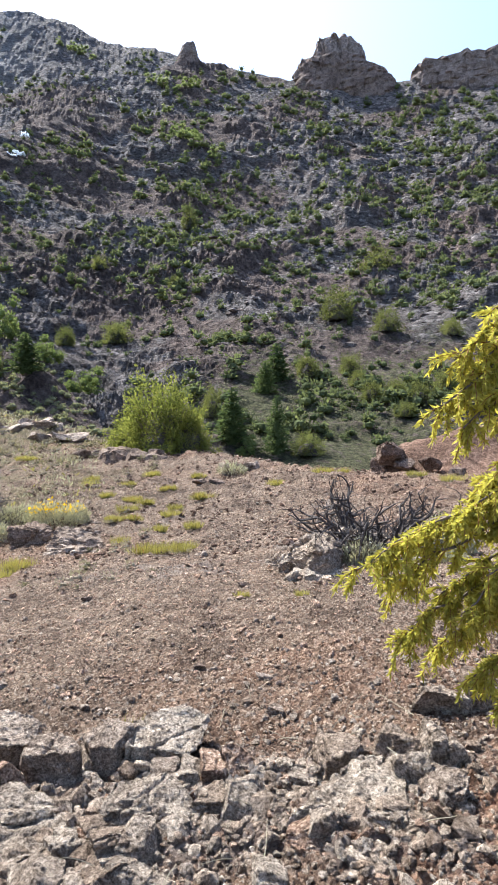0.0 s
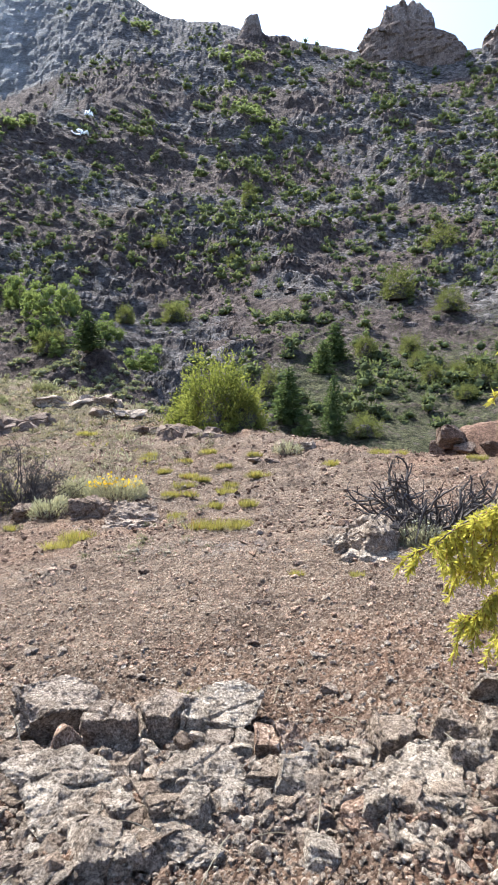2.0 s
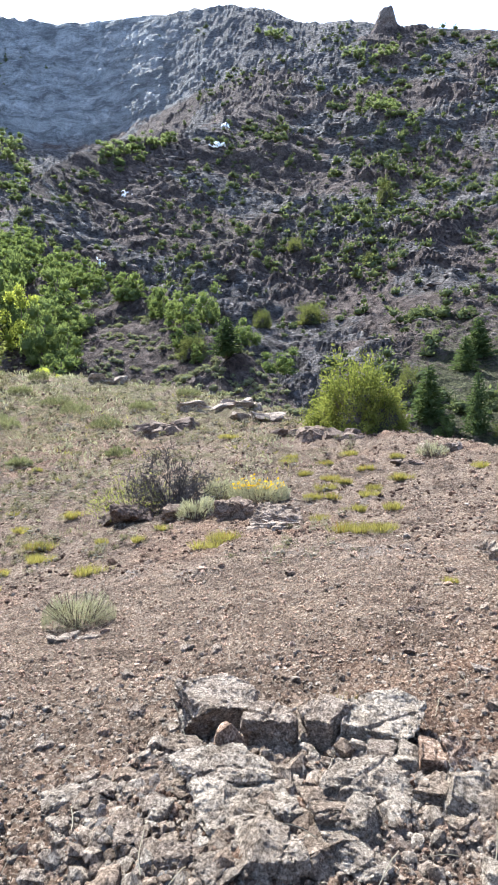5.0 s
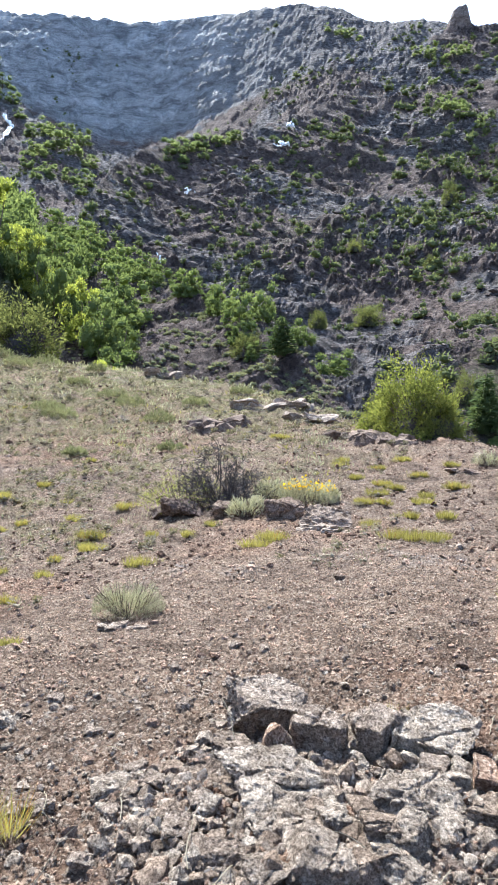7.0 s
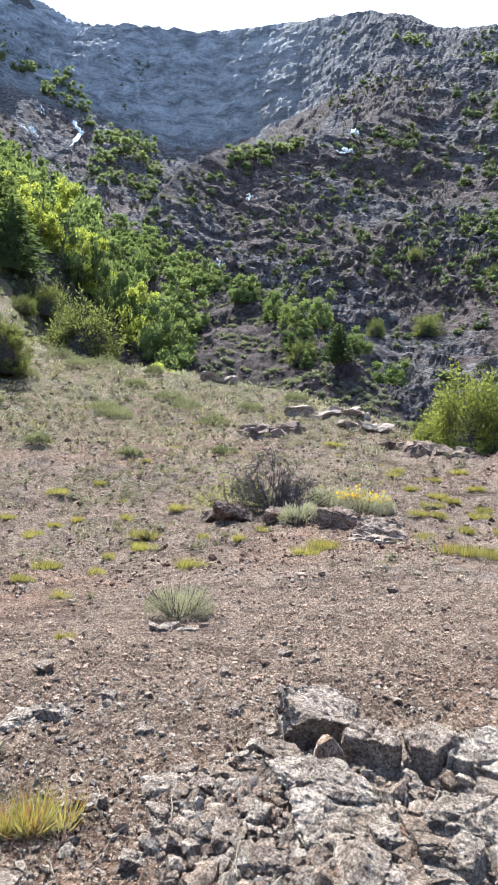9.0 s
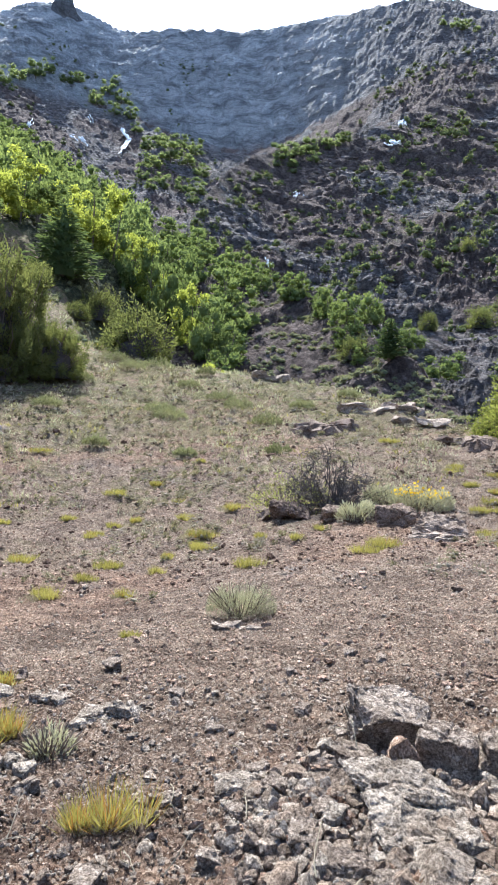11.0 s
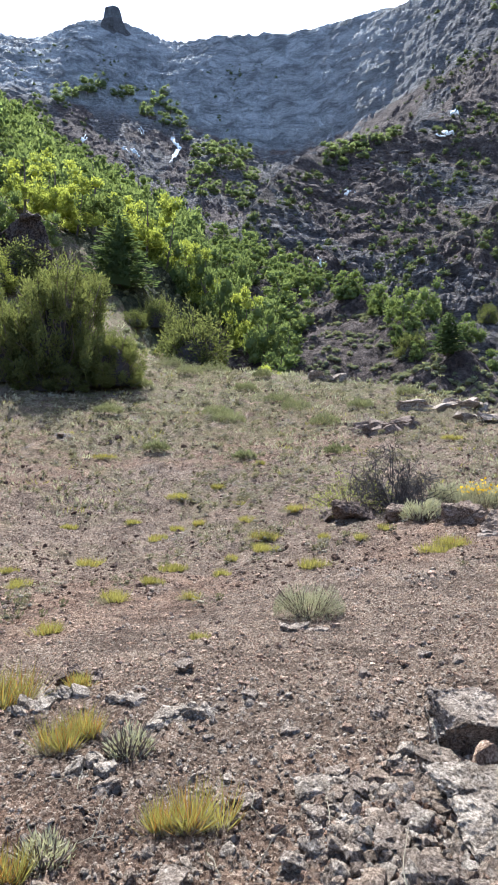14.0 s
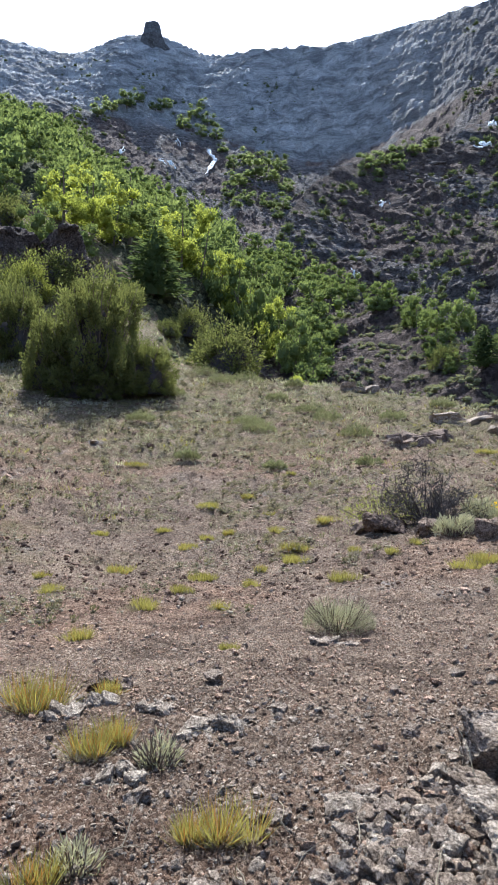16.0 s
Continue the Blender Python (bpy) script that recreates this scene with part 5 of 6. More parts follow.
for k, (az, r, w, h, d, label, mat) in enumerate([
    (19.8, 24.4, 2.6, 0.6, 1.6, "grey rock ledge near the plateau's edge", LEDGE_ROCK), (17.6, 24.8, 1.6, 0.6, 1.4, "grey rock ledge near the plateau's edge", LEDGE_ROCK),
    (24.2, 21.2, 1.7, 0.8, 1.0, "dark overhanging ledge in the grassy slope", DARKROCK), (22.6, 21.4, 1.2, 0.5, 0.9, "dark overhanging ledge in the grassy slope", DARKROCK),
    (15.6, 22.0, 2.0, 0.4, 1.2, "low grey rock ledge", LEDGE_ROCK), (12.4, 18.4, 1.6, 0.6, 1.0, "dark rocks below the juniper", DARKROCK), (10.4, 17.2, 1.2, 0.5, 0.9, "dark rocks below the juniper", DARKROCK),
    (8.6, 16.8, 1.0, 0.4, 0.8, "dark rocks below the juniper", DARKROCK), (3.4, 12.8, 0.55, 0.16, 0.4, "flat dark rock in the gravel", DARKROCK),
    (0.6, 13.6, 0.7, 0.4, 0.5, "grey rock on the plateau's edge", LEDGE_ROCK), (28.6, 30.2, 1.6, 0.5, 1.0, "grey rock on the plateau's edge", LEDGE_ROCK), (57.6, 52.0, 8.5, 5.6, 4.5, "dark rocky knob on the bushy slope", HILL_ROCK),
]):
    broken_ledge(label, az, r, w, h, d, 930 + k, mat, 8)
for k, (az, r, w, h, d, mat) in enumerate([(-5.8, 5.95, 0.5, 0.46, 0.45, GREY), (-7.4, 6.3, 0.55, 0.5, 0.5, GREY), (-9.4, 6.75, 0.55, 0.6, 0.5, GREY), (-3.9, 6.2, 0.28, 0.26, 0.26, GREY), (18.4, 9.6, 0.56, 0.46, 0.5, LEDGE_ROCK), (14.8, 9.2, 0.74, 0.36, 0.55, LEDGE_ROCK), (26.8, 10.7, 0.8, 0.44, 0.6, DARKROCK), (23.4, 10.1, 0.44, 0.3, 0.4, LEDGE_ROCK)]):
    near = "beside the dead bush" if az < 0 else "under the flowering cushion" if az < 20 else "under the twiggy bush"
    boulder("outcrop_rock", ("pale grey lichened rock " if mat is GREY else "dark weathered rock ") + near, az, r, w, h, d, 985 + k, mat, tilt=6, sink=0.42, rough=0.2, group="rocks under the bushes")
# the reddish spur beyond the edge
def earth_spur():
    a, b = np.meshgrid(np.linspace(-4.6, 3.4, 110), np.linspace(-2.6, 3.2, 70), indexing="ij")
    h = 2.1 * np.exp(-(np.abs(a + 0.9) / 1.9) ** 2.2 - (np.abs(b) / 1.7) ** 2) + 0.9 * np.exp(-(np.abs(a - 1.3) / 1.1) ** 2.4 - (np.abs(b + 0.3) / 1.2) ** 2)
    h = h + 0.16 * fbm(a / 0.9, b / 0.9, 5, 951, 0.6) * np.clip(h, 0.15, 1) - 0.10 * np.abs(fbm(a / 0.35, b / 1.4, 3, 955)) * np.clip(h, 0, 1)
    n = h.shape[1]
    k, q = np.meshgrid(np.arange(h.shape[0] - 1), np.arange(n - 1), indexing="ij")
    faces = np.stack([k * n + q, k * n + n + q, k * n + n + q + 1, k * n + q + 1], -1).reshape(-1, 4)
    verts = np.stack([-a, b, h], -1).reshape(-1, 3)[:, [0, 1, 2]]
    az, r = -16.2, 16.4
    base = EYE + r * math.tan(radians(-6.0))
    at = Vector((-r * math.sin(radians(az)), r * math.cos(radians(az)), base))
    thing("earth_spur", "bare reddish earth spur beyond the plateau's edge", "earth mound", "", at, radians(az), 1.0, mesh_from("earth_spur", verts, faces[:, ::-1], PINK, shade=True))


earth_spur()
for k, (az, r, w, h, el) in enumerate([(-12.2, 15.4, 0.7, 0.55, -0.9), (-13.2, 15.2, 0.5, 0.3, -1.9), (-15.4, 15.0, 0.5, 0.35, -1.9), (-17.6, 15.0, 0.45, 0.3, -2.6), (-11.2, 15.6, 0.4, 0.4, -2.0)]):
    ob = boulder("loose_rock", "dark rock on the reddish spur", az, r, w, h, w, 960 + k, DARKROCK)
    ob.location.z = EYE + r * math.tan(radians(el))


def scatter_gravel(name, n, seed, near, far, mean, tail, mat, label):
    r = np.random.default_rng(seed)
    shapes = [rock_shape(700 + k, 1, 6, 0.0, 0.75) for k in range(14)]
    az = r.uniform(-25, 64, n)
    d = near * np.exp(r.uniform(0, 1, n) * math.log(far / near))
    x, y = -d * np.sin(np.radians(az)), d * np.cos(np.radians(az))
    size = mean * np.exp(np.clip(r.normal(0, tail, n), -1, 1.5)) * (0.7 + 0.9 * outcrop(x, y)) * (0.8 + 0.06 * d)
    z = ground_z(x, y) + stones(x, y) * 0.8
    w = rock_shape(1, 1)[0].shape[0]
    ang, ang2 = r.uniform(0, 6.28, n), r.normal(0, 0.5, n)
    base = np.stack([shapes[i][0] for i in range(14)])[np.arange(n) % 14] * (size[:, None, None] * r.uniform(0.7, 1.25, (n, 1, 3)))
    c, s = np.cos(ang)[:, None], np.sin(ang)[:, None]
    c2, s2 = np.cos(ang2)[:, None], np.sin(ang2)[:, None]
    bx, by, bz = base[..., 0], base[..., 1] * c2 - base[..., 2] * s2, base[..., 1] * s2 + base[..., 2] * c2
    V = np.stack([bx * c - by * s + x[:, None], bx * s + by * c + y[:, None], bz + (z + size * 0.22)[:, None]], -1).reshape(-1, 3)
    F = (shapes[0][1][None] + (np.arange(n) * w)[:, None, None]).reshape(-1, 3)
    tagged(new(name, mesh_from(name, V, F, mat)), label, "gravel", kind="stuff")


scatter_gravel("gravel", 11000, 31, 1.6, 18, 0.0085, 0.4, BROWN, "loose brown gravel over the soil")
scatter_gravel("earth_clods", 9000, 35, 7.5, 28, 0.018, 0.5, CLOD, "dark clods of earth over the stony slope")
scatter_gravel("stone_chips", 17000, 33, 3.6, 20, 0.012, 0.55, BROWN, "flat brown stone chips over the soil")


def broken_stones():
    """Angular stones, a hand's width across, strewn between the rocks of the ledge."""
    g = np.random.default_rng(37)
    kinds = [mesh_from("broken_stone", *weathered(980 + k, 3, 5, np.array((1.0, g.uniform(0.6, 0.9), g.uniform(0.5, 0.75))), 0.3), (GREY, LEDGE_ROCK, BROWN)[k % 3]) for k in range(12)]
    n = 0
    while n < 290:
        az, d = g.uniform(-21, 60), 1.65 + 1.7 * g.uniform() ** 1.2
        x, y = -d * math.sin(radians(az)), d * math.cos(radians(az))
        if float(outcrop(np.array([x]), np.array([y]))[0]) + g.uniform(-0.5, 0.5) < 0.25:
            continue
        s = 0.026 + 0.04 * g.uniform() ** 2.4
        ob = thing("broken_stone", "grey-brown broken stone among the rocks of the ledge", "stone", "broken stones beside the ledge", spot(az, d) + Vector((0, 0, s * 0.22)), g.uniform(0, 6.28), s, kinds[n % 12])
        ob.rotation_euler[0], ob.rotation_euler[1] = g.normal() * 0.35, g.normal() * 0.35
        n += 1


broken_stones()
scatter_gravel("small_rubble", 9000, 34, 1.6, 3.9, 0.0125, 0.5, GREY, "small grey-brown rubble among the rocks of the ledge")
scatter_gravel("rubble", 13000, 32, 1.6, 30, 0.0125, 0.5, GREY, "loose grey broken stones over the soil")


# ---------------------------------------------------------------- small plants
def blades(r, n, width, depth, height, blade, lean=0.45, curl=0.0):
    a, q = r.uniform(0, 6.28, n), np.sqrt(r.uniform(0, 1, n))
    hubs = r.uniform(-0.36, 0.36, (5, 2))
    hub = hubs[np.minimum(r.integers(0, 5, n), r.integers(0, 5, n))]
    p = np.stack([(hub[:, 0] + q * np.cos(a) * 0.15) * width, (hub[:, 1] + q * np.sin(a) * 0.15) * depth, 0 * a - 0.01], -1)
    d = np.stack([np.cos(a) * q * lean, np.sin(a) * q * lean, 0.9 + 0 * a], -1) + r.normal(size=(n, 3)) * 0.22
    return leaf_quads(p, d, height * r.uniform(0.55, 1.1, n), blade, r)


def grass_tuft(az, r0, width, height, seed, red=0.15, label="yellow-green grass tuft on bare gravel", group="grass tufts"):
    r = np.random.default_rng(seed)
    ob = thing("grass_tuft", label, "grass", group, spot(az, r0), radians(az), 1.0)
    n = int(60 + 240 * min(1.2, width / 0.5))
    n = int(n * (1.9 if r0 < 4.5 else 1.3))
    blade = 0.0017 + 0.00055 * r0
    v, f = blades(r, n, width, width * 0.6, height, blade)
    tips = r.uniform(size=n) < red * 0.5
    part("green_clump", mesh_from("green_clump", v, f, [GRASS, REDTIP], tips), ob)
    part("dry_skirt", mesh_from("dry_skirt", *blades(r, n // 2, width * 1.08, width * 0.66, height * 0.6, blade, 0.9), STRAW), ob, "dry straw-coloured blades at the foot", "stuff")
    return ob


# azimuth, distance, width
TUFTS = [
    (8.6, 7.88, 0.5), (7.0, 7.8, 0.5), (5.8, 7.95, 0.36), (3.9, 11.34, 0.55), (-2.2, 12.04, 0.4), (4.7, 9.42, 0.33), (10.0, 10.38, 0.36), (8.1, 9.62, 0.33), (11.4, 9.14, 0.34),
    (9.8, 12.1, 0.42), (10.7, 11.2, 0.48), (12.1, 12.7, 0.38), (7.1, 12.6, 0.38), (13.5, 14.4, 0.5), (8.6, 14.4, 0.5), (10.5, 13.6, 0.35), (4.2, 13.6, 0.4), (18.5, 18.5, 0.6),
    (0.5, 5.27, 0.12), (-4.8, 5.05, 0.11), (-5.8, 13.0, 0.55), (-7.7, 12.9, 0.5), (-14.4, 12.4, 0.45), (-17.5, 11.7, 0.7), (19.4, 8.14, 0.5), (20.6, 8.0, 0.4),
]
TUFTS += [
    (30.6, 8.14, 0.45), (34.9, 10.24, 0.6), (34.0, 9.7, 0.5), (38.6, 8.48, 0.24), (41.8, 6.96, 0.24), (41.3, 5.06, 0.16), (43.1, 9.42, 0.41), (43.8, 11.6, 0.4), (41.8, 12.2, 0.31),
    (44.4, 8.16, 0.28), (37.6, 9.5, 0.25), (26.5, 9.2, 0.22), (24.8, 9.44, 0.2), (31.8, 11.9, 0.6), (34.8, 17.2, 0.44), (41.4, 14.5, 0.44), (38.3, 15.1, 0.39), (35.8, 12.0, 0.41), (13.5, 13.9, 0.4),
]
TUFTS += [
    (49.5, 10.5, 0.54), (55.2, 9.0, 0.4), (48.1, 7.4, 0.45), (53.4, 6.0, 0.34), (44.2, 8.2, 0.21), (42.1, 9.4, 0.32), (40.0, 12.3, 0.32), (36.5, 13.4, 0.29), (50.7, 13.4, 0.35),
    (47.8, 19.0, 0.9), (45.7, 12.8, 0.33), (41.8, 14.3, 0.49), (55.7, 10.2, 0.26), (29.4, 9.6, 0.22), (6.2, 11.0, 0.3), (9.0, 11.6, 0.35), (6.6, 10.2, 0.3), (11.5, 10.2, 0.3),
]
for k, (az, r0, w) in enumerate(TUFTS):
    grass_tuft(az, r0, w, (0.1 + 0.12 * min(w, 0.6)) * (0.6 if w < 0.2 else 1), 1000 + k, 0.12 if k % 3 == 0 else 0.0)
for k, (az, r0, w, h) in enumerate([(10.0, 2.8, 0.2, 0.13), (43.8, 2.42, 0.22, 0.18), (57.0, 3.9, 0.34, 0.24), (54.6, 3.15, 0.2, 0.17), (51.8, 3.3, 0.18, 0.16), (47.2, 2.42, 0.12, 0.13), (59.2, 2.3, 0.16, 0.14), (51.6, 4.05, 0.12, 0.12)]):
    grass_tuft(az, r0, w, h * 1.05, 1100 + k, 0.55 if k else 0.1, "yellow-green grass tuft with reddish tips and dry stalks", "grass tufts")


def cushion_shrub(name, label, az, r0, width, height, seed, mat=SAGE, leaf=0.028, n=1500, flowers=None, stems=True):
    """A dense, rounded dwarf shrub of thin upright shoots."""
    r = np.random.default_rng(seed)
    ob = thing(name, label, "shrub", "", spot(az, r0) - Vector((0, 0, 0.02)), radians(az), 1.0)
    a, q = r.uniform(0, 6.28, n), np.sqrt(r.uniform(0, 1, n))
    lump = 0.8 + 0.3 * vnoise(q * np.cos(a) * 3.1 + seed, q * np.sin(a) * 3.1, None, seed)
    top = height * np.sqrt(np.clip(1 - (q * 0.92) ** 2, 0, 1)) * lump
    p = np.stack([q * np.cos(a) * width / 2, q * np.sin(a) * width * 0.36, top * r.uniform(0.02, 1.0, n) ** 0.6], -1)
    d = np.stack([np.cos(a) * q * 0.7, np.sin(a) * q * 0.7, 0.9 + 0 * a], -1) + r.normal(size=(n, 3)) * 0.3
    part("foliage", mesh_from("foliage", *leaf_quads(p, d, leaf * 2.4 * r.uniform(0.6, 1.4, n), leaf * 0.42, r), mat), ob)
    if stems:
        pieces = []
        for k in range(46):
            b = r.uniform(0, 6.28)
            reach = math.sqrt(r.uniform(0, 1))
            pieces.append(tube(wander((0.12 * width * math.cos(b), 0.1 * width * math.sin(b), 0), (math.cos(b) * reach, 0.8 * math.sin(b) * reach, 0.9), height * r.uniform(0.75, 1.05), 3, 0.1, 0, r), np.linspace(0.006, 0.002, 4), 3))
        part("woody_base", mesh_from("woody_base", *join(*pieces), BARK), ob, "thin grey-brown woody stems")
    if flowers:
        mat_f, count, size = flowers
        i = r.choice(np.argsort(-p[:, 2])[: n // 3], count)
        part("flower_cluster", mesh_from("flower_cluster", *leaf_quads(p[i] + [0, 0, 0.03], r.normal(size=(count, 3)) + [0, 0, 0.4], size, size * 0.9, r), mat_f), ob, "small bright flowers", "stuff")
    return ob


cushion_shrub("dwarf_shrub", "grey-green lavender-like dwarf shrub on bare gravel", 31.8, 5.72, 0.6, 0.34, 1201, n=8000, leaf=0.0095)
cushion_shrub("flowering_cushion", "grey cushion shrub with bright yellow flowers on a ledge", 16.2, 10.6, 0.98, 0.46, 1202, flowers=(FLOWER, 150, 0.052), leaf=0.026, n=4200)
cushion_shrub("dwarf_shrub", "grey-green shrub beside the dead bush", -16.0, 6.8, 0.7, 0.42, 1203, flowers=(WHITE, 40, 0.02), leaf=0.03, n=2000)
cushion_shrub("dwarf_shrub", "low shrub with small white flowers before the dead bush", -9.7, 6.15, 0.42, 0.28, 1204, flowers=(WHITE, 40, 0.02), n=900)
cushion_shrub("dwarf_shrub", "grey-green shrub beside the flowering cushion", 19.4, 10.9, 0.6, 0.4, 1205, leaf=0.03, n=1600)
cushion_shrub("dwarf_shrub", "leafy yellow-green side of the twiggy bush", 27.0, 11.2, 1.5, 0.85, 1206, mat=BRIGHT, leaf=0.019, n=1500)
cushion_shrub("dwarf_shrub", "green herb clump under the twiggy bush", 21.5, 9.9, 0.6, 0.36, 1207, mat=SAGE, leaf=0.034, n=1300)
cushion_shrub("dwarf_shrub", "small pale green herb among stones", 48.6, 3.05, 0.2, 0.16, 1208, leaf=0.014, n=500)
cushion_shrub("dwarf_shrub", "small fresh green herb among stones", 56.2, 2.36, 0.18, 0.12, 1209, mat=SAGE, leaf=0.014, n=420)
cushion_shrub("dwarf_shrub", "grey-green tuft on the plateau's edge", 1.5, 13.4, 0.6, 0.32, 1210, n=700)
cushion_shrub("dwarf_shrub", "grey-green low herb before the dead bush", -17.1, 6.1, 0.24, 0.14, 1211, n=400)
for k, (az, r0, w, h) in enumerate([(37.3, 23.4, 1.2, 0.5), (38.2, 24.0, 1.1, 0.45), (31.5, 24.6, 1.0, 0.55), (40.6, 31, 1.2, 0.6), (38.4, 32, 1.6, 0.6), (34.4, 30.3, 0.8, 0.5), (29.0, 22.5, 1.0, 0.5), (42.0, 33, 1.4, 0.7), (33.0, 26, 1.1, 0.4), (26.0, 25, 0.9, 0.4), (45.0, 28, 1.2, 0.5), (35.8, 28, 0.9, 0.4), (22.0, 26.5, 0.9, 0.4), (47.5, 24, 1.0, 0.4), (28.0, 18.5, 0.7, 0.3), (43.5, 19.5, 0.7, 0.3), (36.0, 18.0, 0.6, 0.25)]):
    cushion_shrub("cushion_plant", "low grey-green cushion plant in the dry grass", az, r0, w, h, 1230 + k, mat=SAGE_DARK, leaf=0.05, n=900, stems=False)


def dead_bush(name, label, az, r0, width, height, seed, stems, mat, spread=1.0, thick=1.0):
    """A tangle of crooked bare branches from one root."""
    r = np.random.default_rng(seed)
    ob = thing(name, label, "bush", "", spot(az, r0), radians(az), 1.0)
    for k in range(stems):
        a = r.uniform(0, 6.28)
        out = r.uniform(0.3, 1.3) * spread
        reach = (width / 2) * r.uniform(0.7, 1.1)
        main = wander((0.05 * math.cos(a), 0.05 * math.sin(a), -0.03), (math.cos(a) * out, math.sin(a) * out, 0.75), reach, 8, 0.22, 0.0, r)
        main[:, 2] *= height / (width * 0.42)
        pieces = [tube(main, np.linspace(0.024, 0.008, 9) * thick, 5)]
        for j in range(11):
            s = r.integers(2, 9)
            sub = wander(main[s], r.normal(size=3) + [math.cos(a), math.sin(a), 0.5], reach * r.uniform(0.25, 0.5), 5, 0.3, 0, r)
            pieces.append(tube(sub, np.linspace(0.011, 0.005, 6) * thick, 4))
            for _ in range(3):
                t = r.integers(1, 6)
                pieces.append(tube(wander(sub[t], r.normal(size=3) + [0, 0, 0.3], reach * r.uniform(0.1, 0.25), 3, 0.3, 0, r), np.linspace(0.005, 0.0025, 4), 3))
        v, f = join(*pieces)
        v[:, 2] = np.maximum(v[:, 2], -0.03)
        part("branch", mesh_from("branch", v, f, mat), ob)
    return ob


dead_bush("dead_bush", "dead bush of crooked blackened branches on the outcrop", -11.2, 6.75, 1.45, 0.62, 1301, 36, TWIG_AND_SHADE, 2.6, 1.2)
dead_bush("twiggy_bush", "dark bare twiggy bush with few yellow-green leaves", 23.6, 11.0, 1.55, 0.9, 1302, 44, TWIG_AND_SHADE, 1.3, 0.5)


def scatter_grass():
    """Thin dry grass and herbs over the far half of the plateau."""
    r = np.random.default_rng(51)
    n = 2700
    az = r.uniform(12, 62, n)
    d = 11 * np.exp(r.uniform(0, 1, n) ** 0.7 * math.log(60 / 11))
    ok = d < table(az, EDGE) + 1.5
    x, y = -d * np.sin(np.radians(az)), d * np.cos(np.radians(az))
    ok &= fbm(x * 0.5, y * 0.5, 3, 53) + smooth(10, 30, d) * 0.9 + r.uniform(-0.4, 0.4, n) > 0.35
    x, y, d = x[ok], y[ok], d[ok]
    z = ground_z(x, y)
    m, k = len(x), 11
    a = r.uniform(0, 6.28, (m, k))
    wide = (0.05 + 0.012 * d)[:, None] * np.sqrt(r.uniform(0, 1, (m, k)))
    p = np.stack([x[:, None] + np.cos(a) * wide, y[:, None] + np.sin(a) * wide, z[:, None] - 0.02 + 0 * a], -1).reshape(-1, 3)
    dr = np.stack([np.cos(a) * 0.5, np.sin(a) * 0.5, 0.8 + 0 * a], -1).reshape(-1, 3) + r.normal(size=(m * k, 3)) * 0.25
    h = np.repeat(0.05 + 0.005 * d, k) * r.uniform(0.5, 1.4, m * k)
    v, f = leaf_quads(p, dr, h, np.repeat(0.006 + 0.0012 * d, k), r)
    idx = np.repeat(r.choice(3, m, p=[0.3, 0.08, 0.62]), k)
    tagged(new("dry_grass", mesh_from("dry_grass", v, f, [STRAW, GRASS, SAGE], idx)), "thin dry grass and grey herbs over the stony ground", "grass", kind="stuff")


scatter_grass()


def scatter_clumps():
    """Low cushions of grass and herbs, too many to count, over the far plateau."""
    r = np.random.default_rng(55)
    n = 5200
    az = r.uniform(8, 62, n)
    d = 6.5 * np.exp(r.uniform(0, 1, n) ** 0.7 * math.log(36 / 6.5))
    x, y = -d * np.sin(np.radians(az)), d * np.cos(np.radians(az))
    ok = (d < table(az, EDGE) + 1) & (fbm(x * 0.6, y * 0.6, 3, 57) + smooth(7, 24, d) * 0.55 + 0.18 * smooth(22, 40, az) + r.uniform(-0.3, 0.3, n) > 0.38)
    x, y, d = x[ok], y[ok], d[ok]
    z = ground_z(x, y) + 0.03
    for mat, label, pick in ((SAGE_DRY, "low grey-green herb cushions on the stony slope", 0), (STRAW, "small clumps of dry grass on the stony slope", 1)):
        kinds = [crown(770 + 4 * pick + k, 2, 22, 0.2, 1.0, 0.3, spread=0.6, low=0.05, core=0.4) for k in range(4)]
        pieces = []
        for i in range(pick, len(x), 2):
            v, f = kinds[i % 4]
            s = r.uniform(0.1, 0.32) * (0.45 + d[i] / 30)
            pieces.append((v * s + [x[i], y[i], z[i]], f))
        name = "herb_cushions" if pick == 0 else "dry_clumps"
        tagged(new(name, mesh_from(name, *join(*pieces), mat)), label, "herbs", kind="stuff")


SAGE_DRY = leaf_mat("dry_grey_herbs", (0.095, 0.085, 0.053), (0.24, 0.215, 0.14), 0.4)
scatter_clumps()


def scatter_straws():
    """Single dry stalks lying and standing among the near stones."""
    r = np.random.default_rng(57)
    for k in range(46):
        az, d = r.uniform(-20, 58), r.uniform(1.75, 3.2)
        p = np.array(spot(az, d)) + [0, 0, 0.03]
        a = r.uniform(0, 6.28)
        up = r.uniform(0.05, 0.9)
        v, f = tube(wander((0, 0, 0), (math.cos(a), math.sin(a), up), r.uniform(0.1, 0.26), 5, 0.14, 0.08, r), np.linspace(0.0022, 0.0012, 6), 4)
        thing("dry_stalk", "single dry straw stalk among the stones", "stalk", "dry stalks", p, 0, 1.0, mesh_from("dry_stalk", v, f, STRAW))


scatter_straws()


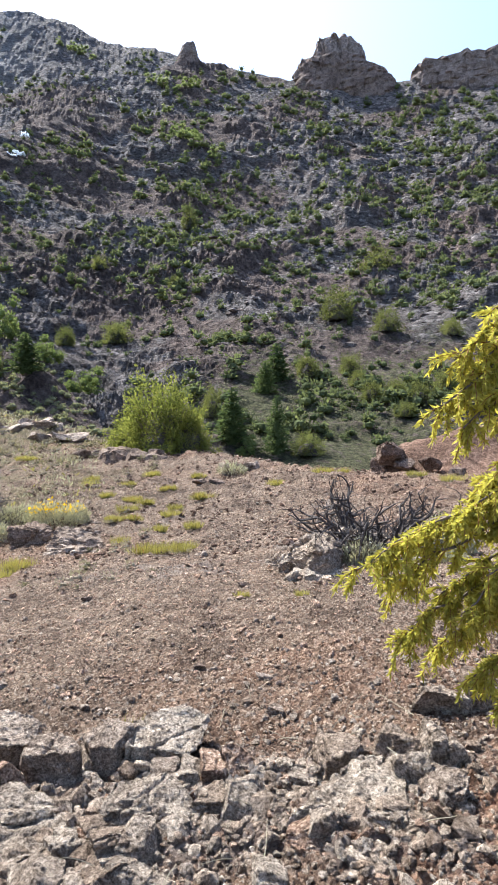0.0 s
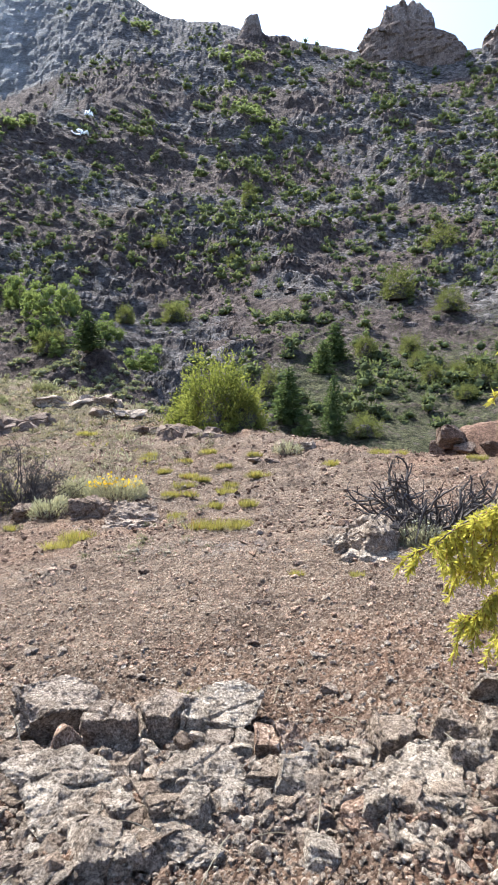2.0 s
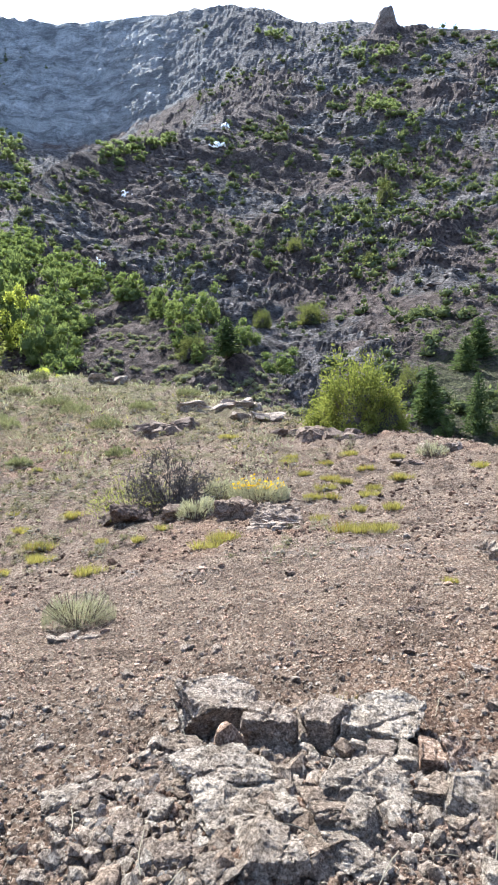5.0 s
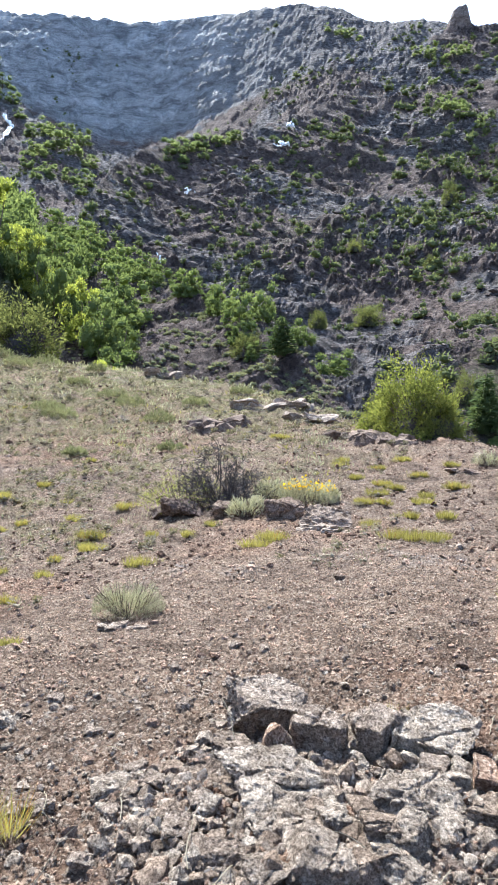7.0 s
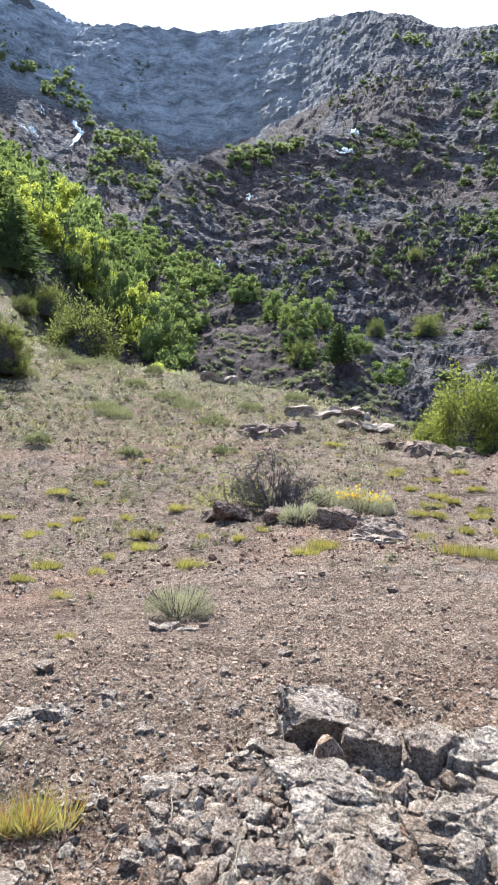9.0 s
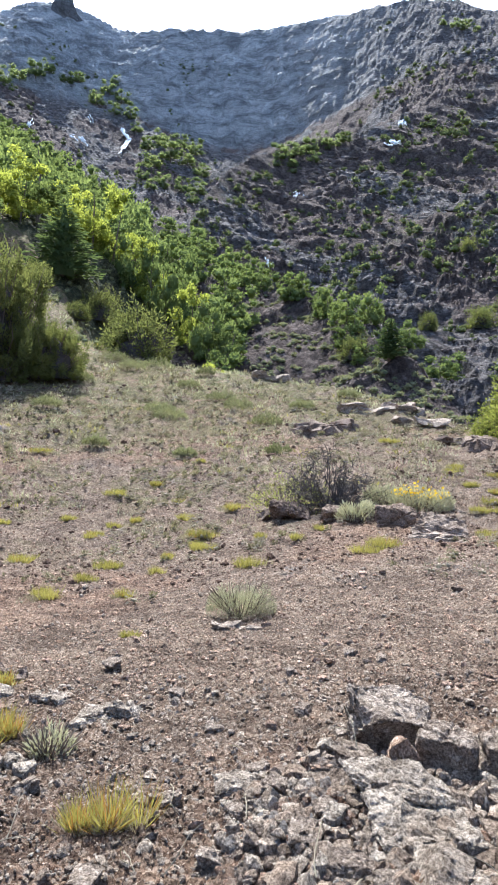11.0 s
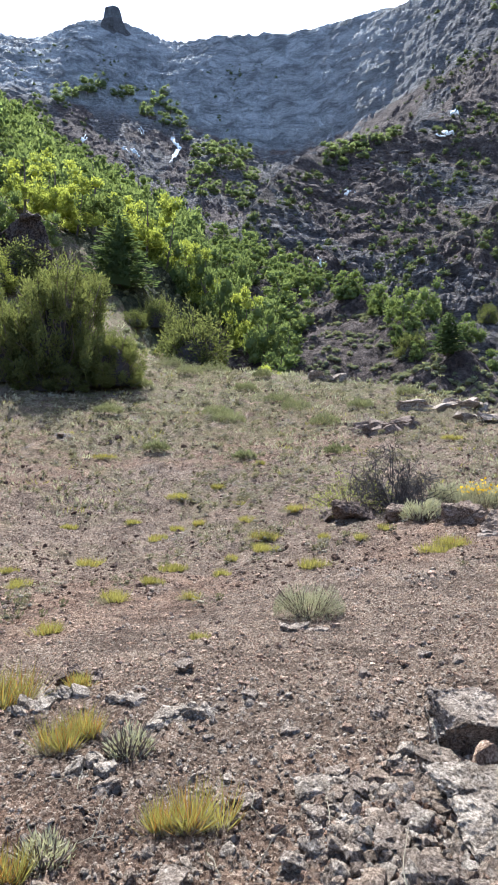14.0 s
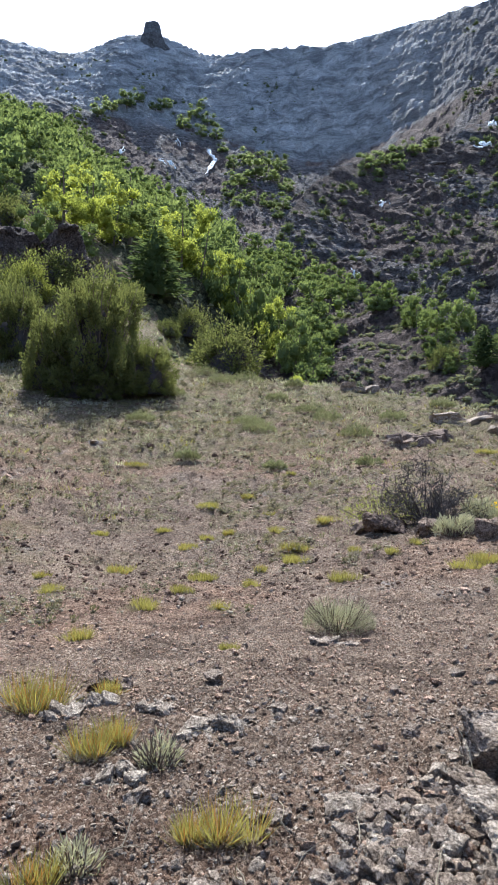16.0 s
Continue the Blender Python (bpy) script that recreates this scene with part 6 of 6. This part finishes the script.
# ---------------------------------------------------------------- the juniper beside the camera
def near_juniper():
    r = np.random.default_rng(61)
    foot = spot(-31.0, 2.05)
    ob = thing("juniper_tree", "juniper with drooping yellow-green needle sprays beside the ledge", "tree", "", foot, 0, 1.0)
    part("trunk", mesh_from("trunk", *tube(wander((0, 0, -0.1), (0.05, 0.1, 1), 1.65, 8, 0.08, 0, r), np.linspace(0.05, 0.015, 9), 8), BARK), ob)
    # tips seen from the first eye: azimuth, elevation, distance, height of the root on the trunk
    tips = [(-17.2, 6.8, 1.85, 1.6), (-19.2, 6.2, 1.85, 1.6), (-15.6, 2.4, 1.8, 1.45), (-18.4, 4.6, 1.85, 1.5), (-18.0, 1.2, 1.8, 1.4), (-21.0, 2.6, 1.8, 1.4), (-18.2, -6.0, 1.8, 1.15), (-19.4, -4.2, 1.85, 1.2), (-21.6, -2.0, 1.75, 1.25),
            (-8.6, -11.2, 1.75, 0.95), (-10.6, -10.2, 1.8, 1.0), (-12.4, -11.8, 1.8, 0.95), (-12.6, -16.4, 1.8, 0.8), (-15.9, -16.6, 1.85, 0.78), (-17.8, -14.0, 1.75, 0.85), (-18.8, -18.6, 1.85, 0.7), (-21.4, -19.4, 1.9, 0.65), (-19.8, -10.8, 1.75, 0.95), (-21.8, -7.4, 1.8, 1.05), (-21.5, 6.8, 1.9, 1.62), (-22.0, -13.6, 1.8, 0.85), (-16.0, -12.6, 1.85, 0.9),
            (-44.0, -12.0, 2.1, 0.7), (-46.0, 4.0, 2.2, 1.3), (-38.0, -10.0, 2.6, 0.8), (-34.0, 6.0, 2.5, 1.5), (-31.0, 9.0, 2.05, 1.65), (-36.0, -6.0, 1.7, 1.0)]
    for az, el, d, root in tips:
        tip = np.array((-d * math.sin(radians(az)), d * math.cos(radians(az)), EYE + d * math.tan(radians(el)))) - np.array(foot)
        start = np.array((0.02, 0.05, min(1.68, max(root, tip[2] + 0.06))))
        t = np.linspace(0, 1, 14)[:, None]
        line = start * (1 - t) + tip * t + np.array((0, 0, 1)) * 0.12 * np.sin(t * math.pi) * np.linalg.norm(tip - start)
        line[1:-1] += r.normal(size=(12, 3)) * 0.008
        limb = part("branch", mesh_from("branch", *tube(line, np.linspace(0.012, 0.002, 14), 5), BARK), ob, "drooping branch with needle sprays")
        ps, ds, twigs = [], [], []
        for k in range(50):
            s = r.uniform(0.25, 1.0) ** 0.75 * 12.9
            i = int(s)
            base = line[i] * (1 - s + i) + line[i + 1] * (s - i)
            along = line[min(i + 1, 13)] - line[i]
            along /= np.linalg.norm(along)
            tw = wander(base, along * 0.7 + r.normal(size=3) * 0.55 + [0, 0, -0.35], r.uniform(0.05, 0.11), 6, 0.12, 0.2, r)
            twigs.append(tube(tw, np.linspace(0.0022, 0.001, 7), 3))
            m = 56
            q = r.uniform(0, 5.99, m)
            j = q.astype(int)
            pt = tw[j] * (1 - q + j)[:, None] + tw[j + 1] * (q - j)[:, None]
            dirn = tw[j + 1] - tw[j]
            dirn /= np.linalg.norm(dirn, axis=1, keepdims=True)
            ps.append(pt)
            ds.append(dirn * 0.9 + r.normal(size=(m, 3)) * 0.55)
        p, dd = np.concatenate(ps), np.concatenate(ds)
        part("needles", mesh_from("needles", *leaf_quads(p, dd, 0.02 * r.uniform(0.7, 1.4, len(p)), 0.0055, r), NEEDLE), limb, "yellow-green juniper needles")
        part("twig_spray", mesh_from("twig_spray", *join(*twigs), RUST), limb, "rust-brown twigs")


RUST = bark_mat("rust_brown_twig", (0.16, 0.07, 0.02), (0.35, 0.19, 0.06))
near_juniper()


# ---------------------------------------------------------------- water on the cliffs
def cascade(label, points, width):
    """Strands of white water over the rock: azimuth and elevation of their turns."""
    pts = []
    for (a0, e0), (a1, e1) in zip(points, points[1:]):
        for k in range(8):
            t = k / 8
            p = slope_spot(a0 + (a1 - a0) * t + 0.05 * math.sin(9 * t + a0), e0 + (e1 - e0) * t)
            pts.append((p.x, p.y, p.z))
    pts = np.array(pts)
    pts[1:-1] = (pts[:-2] + pts[1:-1] + pts[2:]) / 3
    pts = pts * [0.995, 0.995, 1] + [0, 0, 0.4]
    r = np.random.default_rng(int(abs(points[0][0]) * 10))
    strands = []
    for k in range(4):
        path = pts + r.normal(size=3) * [0.8, 0.4, 0.3] + r.normal(size=pts.shape) * 0.2
        n = len(pts) if k == 0 else int(len(pts) * r.uniform(0.4, 0.8))
        strands.append(tube(path[:n], 0.5 * width * (0.15 + r.uniform(0, 1, n)), 5))
    v, f = join(*strands)
    c = v.mean(0)
    thing("cascade", label, "waterfall", "", c, 0, 1.0, mesh_from("cascade", v - c, f, WATER))


FALL, STREAM = "white strand of falling water on the far cliff", "thin white stream between the rocks"
for label, points, width in [
    (FALL, [(42.3, 21.9), (41.6, 21.3), (41.9, 20.9), (42.6, 20.1)], 1.1), (FALL, [(45.5, 20.9), (45.0, 20.6), (44.8, 20.3)], 0.9), (FALL, [(46.4, 20.9), (45.8, 20.6)], 0.6),
    (FALL, [(49.6, 21.0), (49.1, 21.6)], 0.6), (FALL, [(44.8, 22.5), (44.5, 22.0)], 0.5), (STREAM, [(19.7, 22.2), (19.2, 22.1), (18.9, 22.3)], 0.55),
    (STREAM, [(18.9, 23.6), (18.6, 23.4)], 0.45), (STREAM, [(27.1, 18.3), (26.7, 18.1)], 0.35), (STREAM, [(29.2, 12.9), (28.7, 12.6)], 0.3),
]:
    cascade(label, points, width)
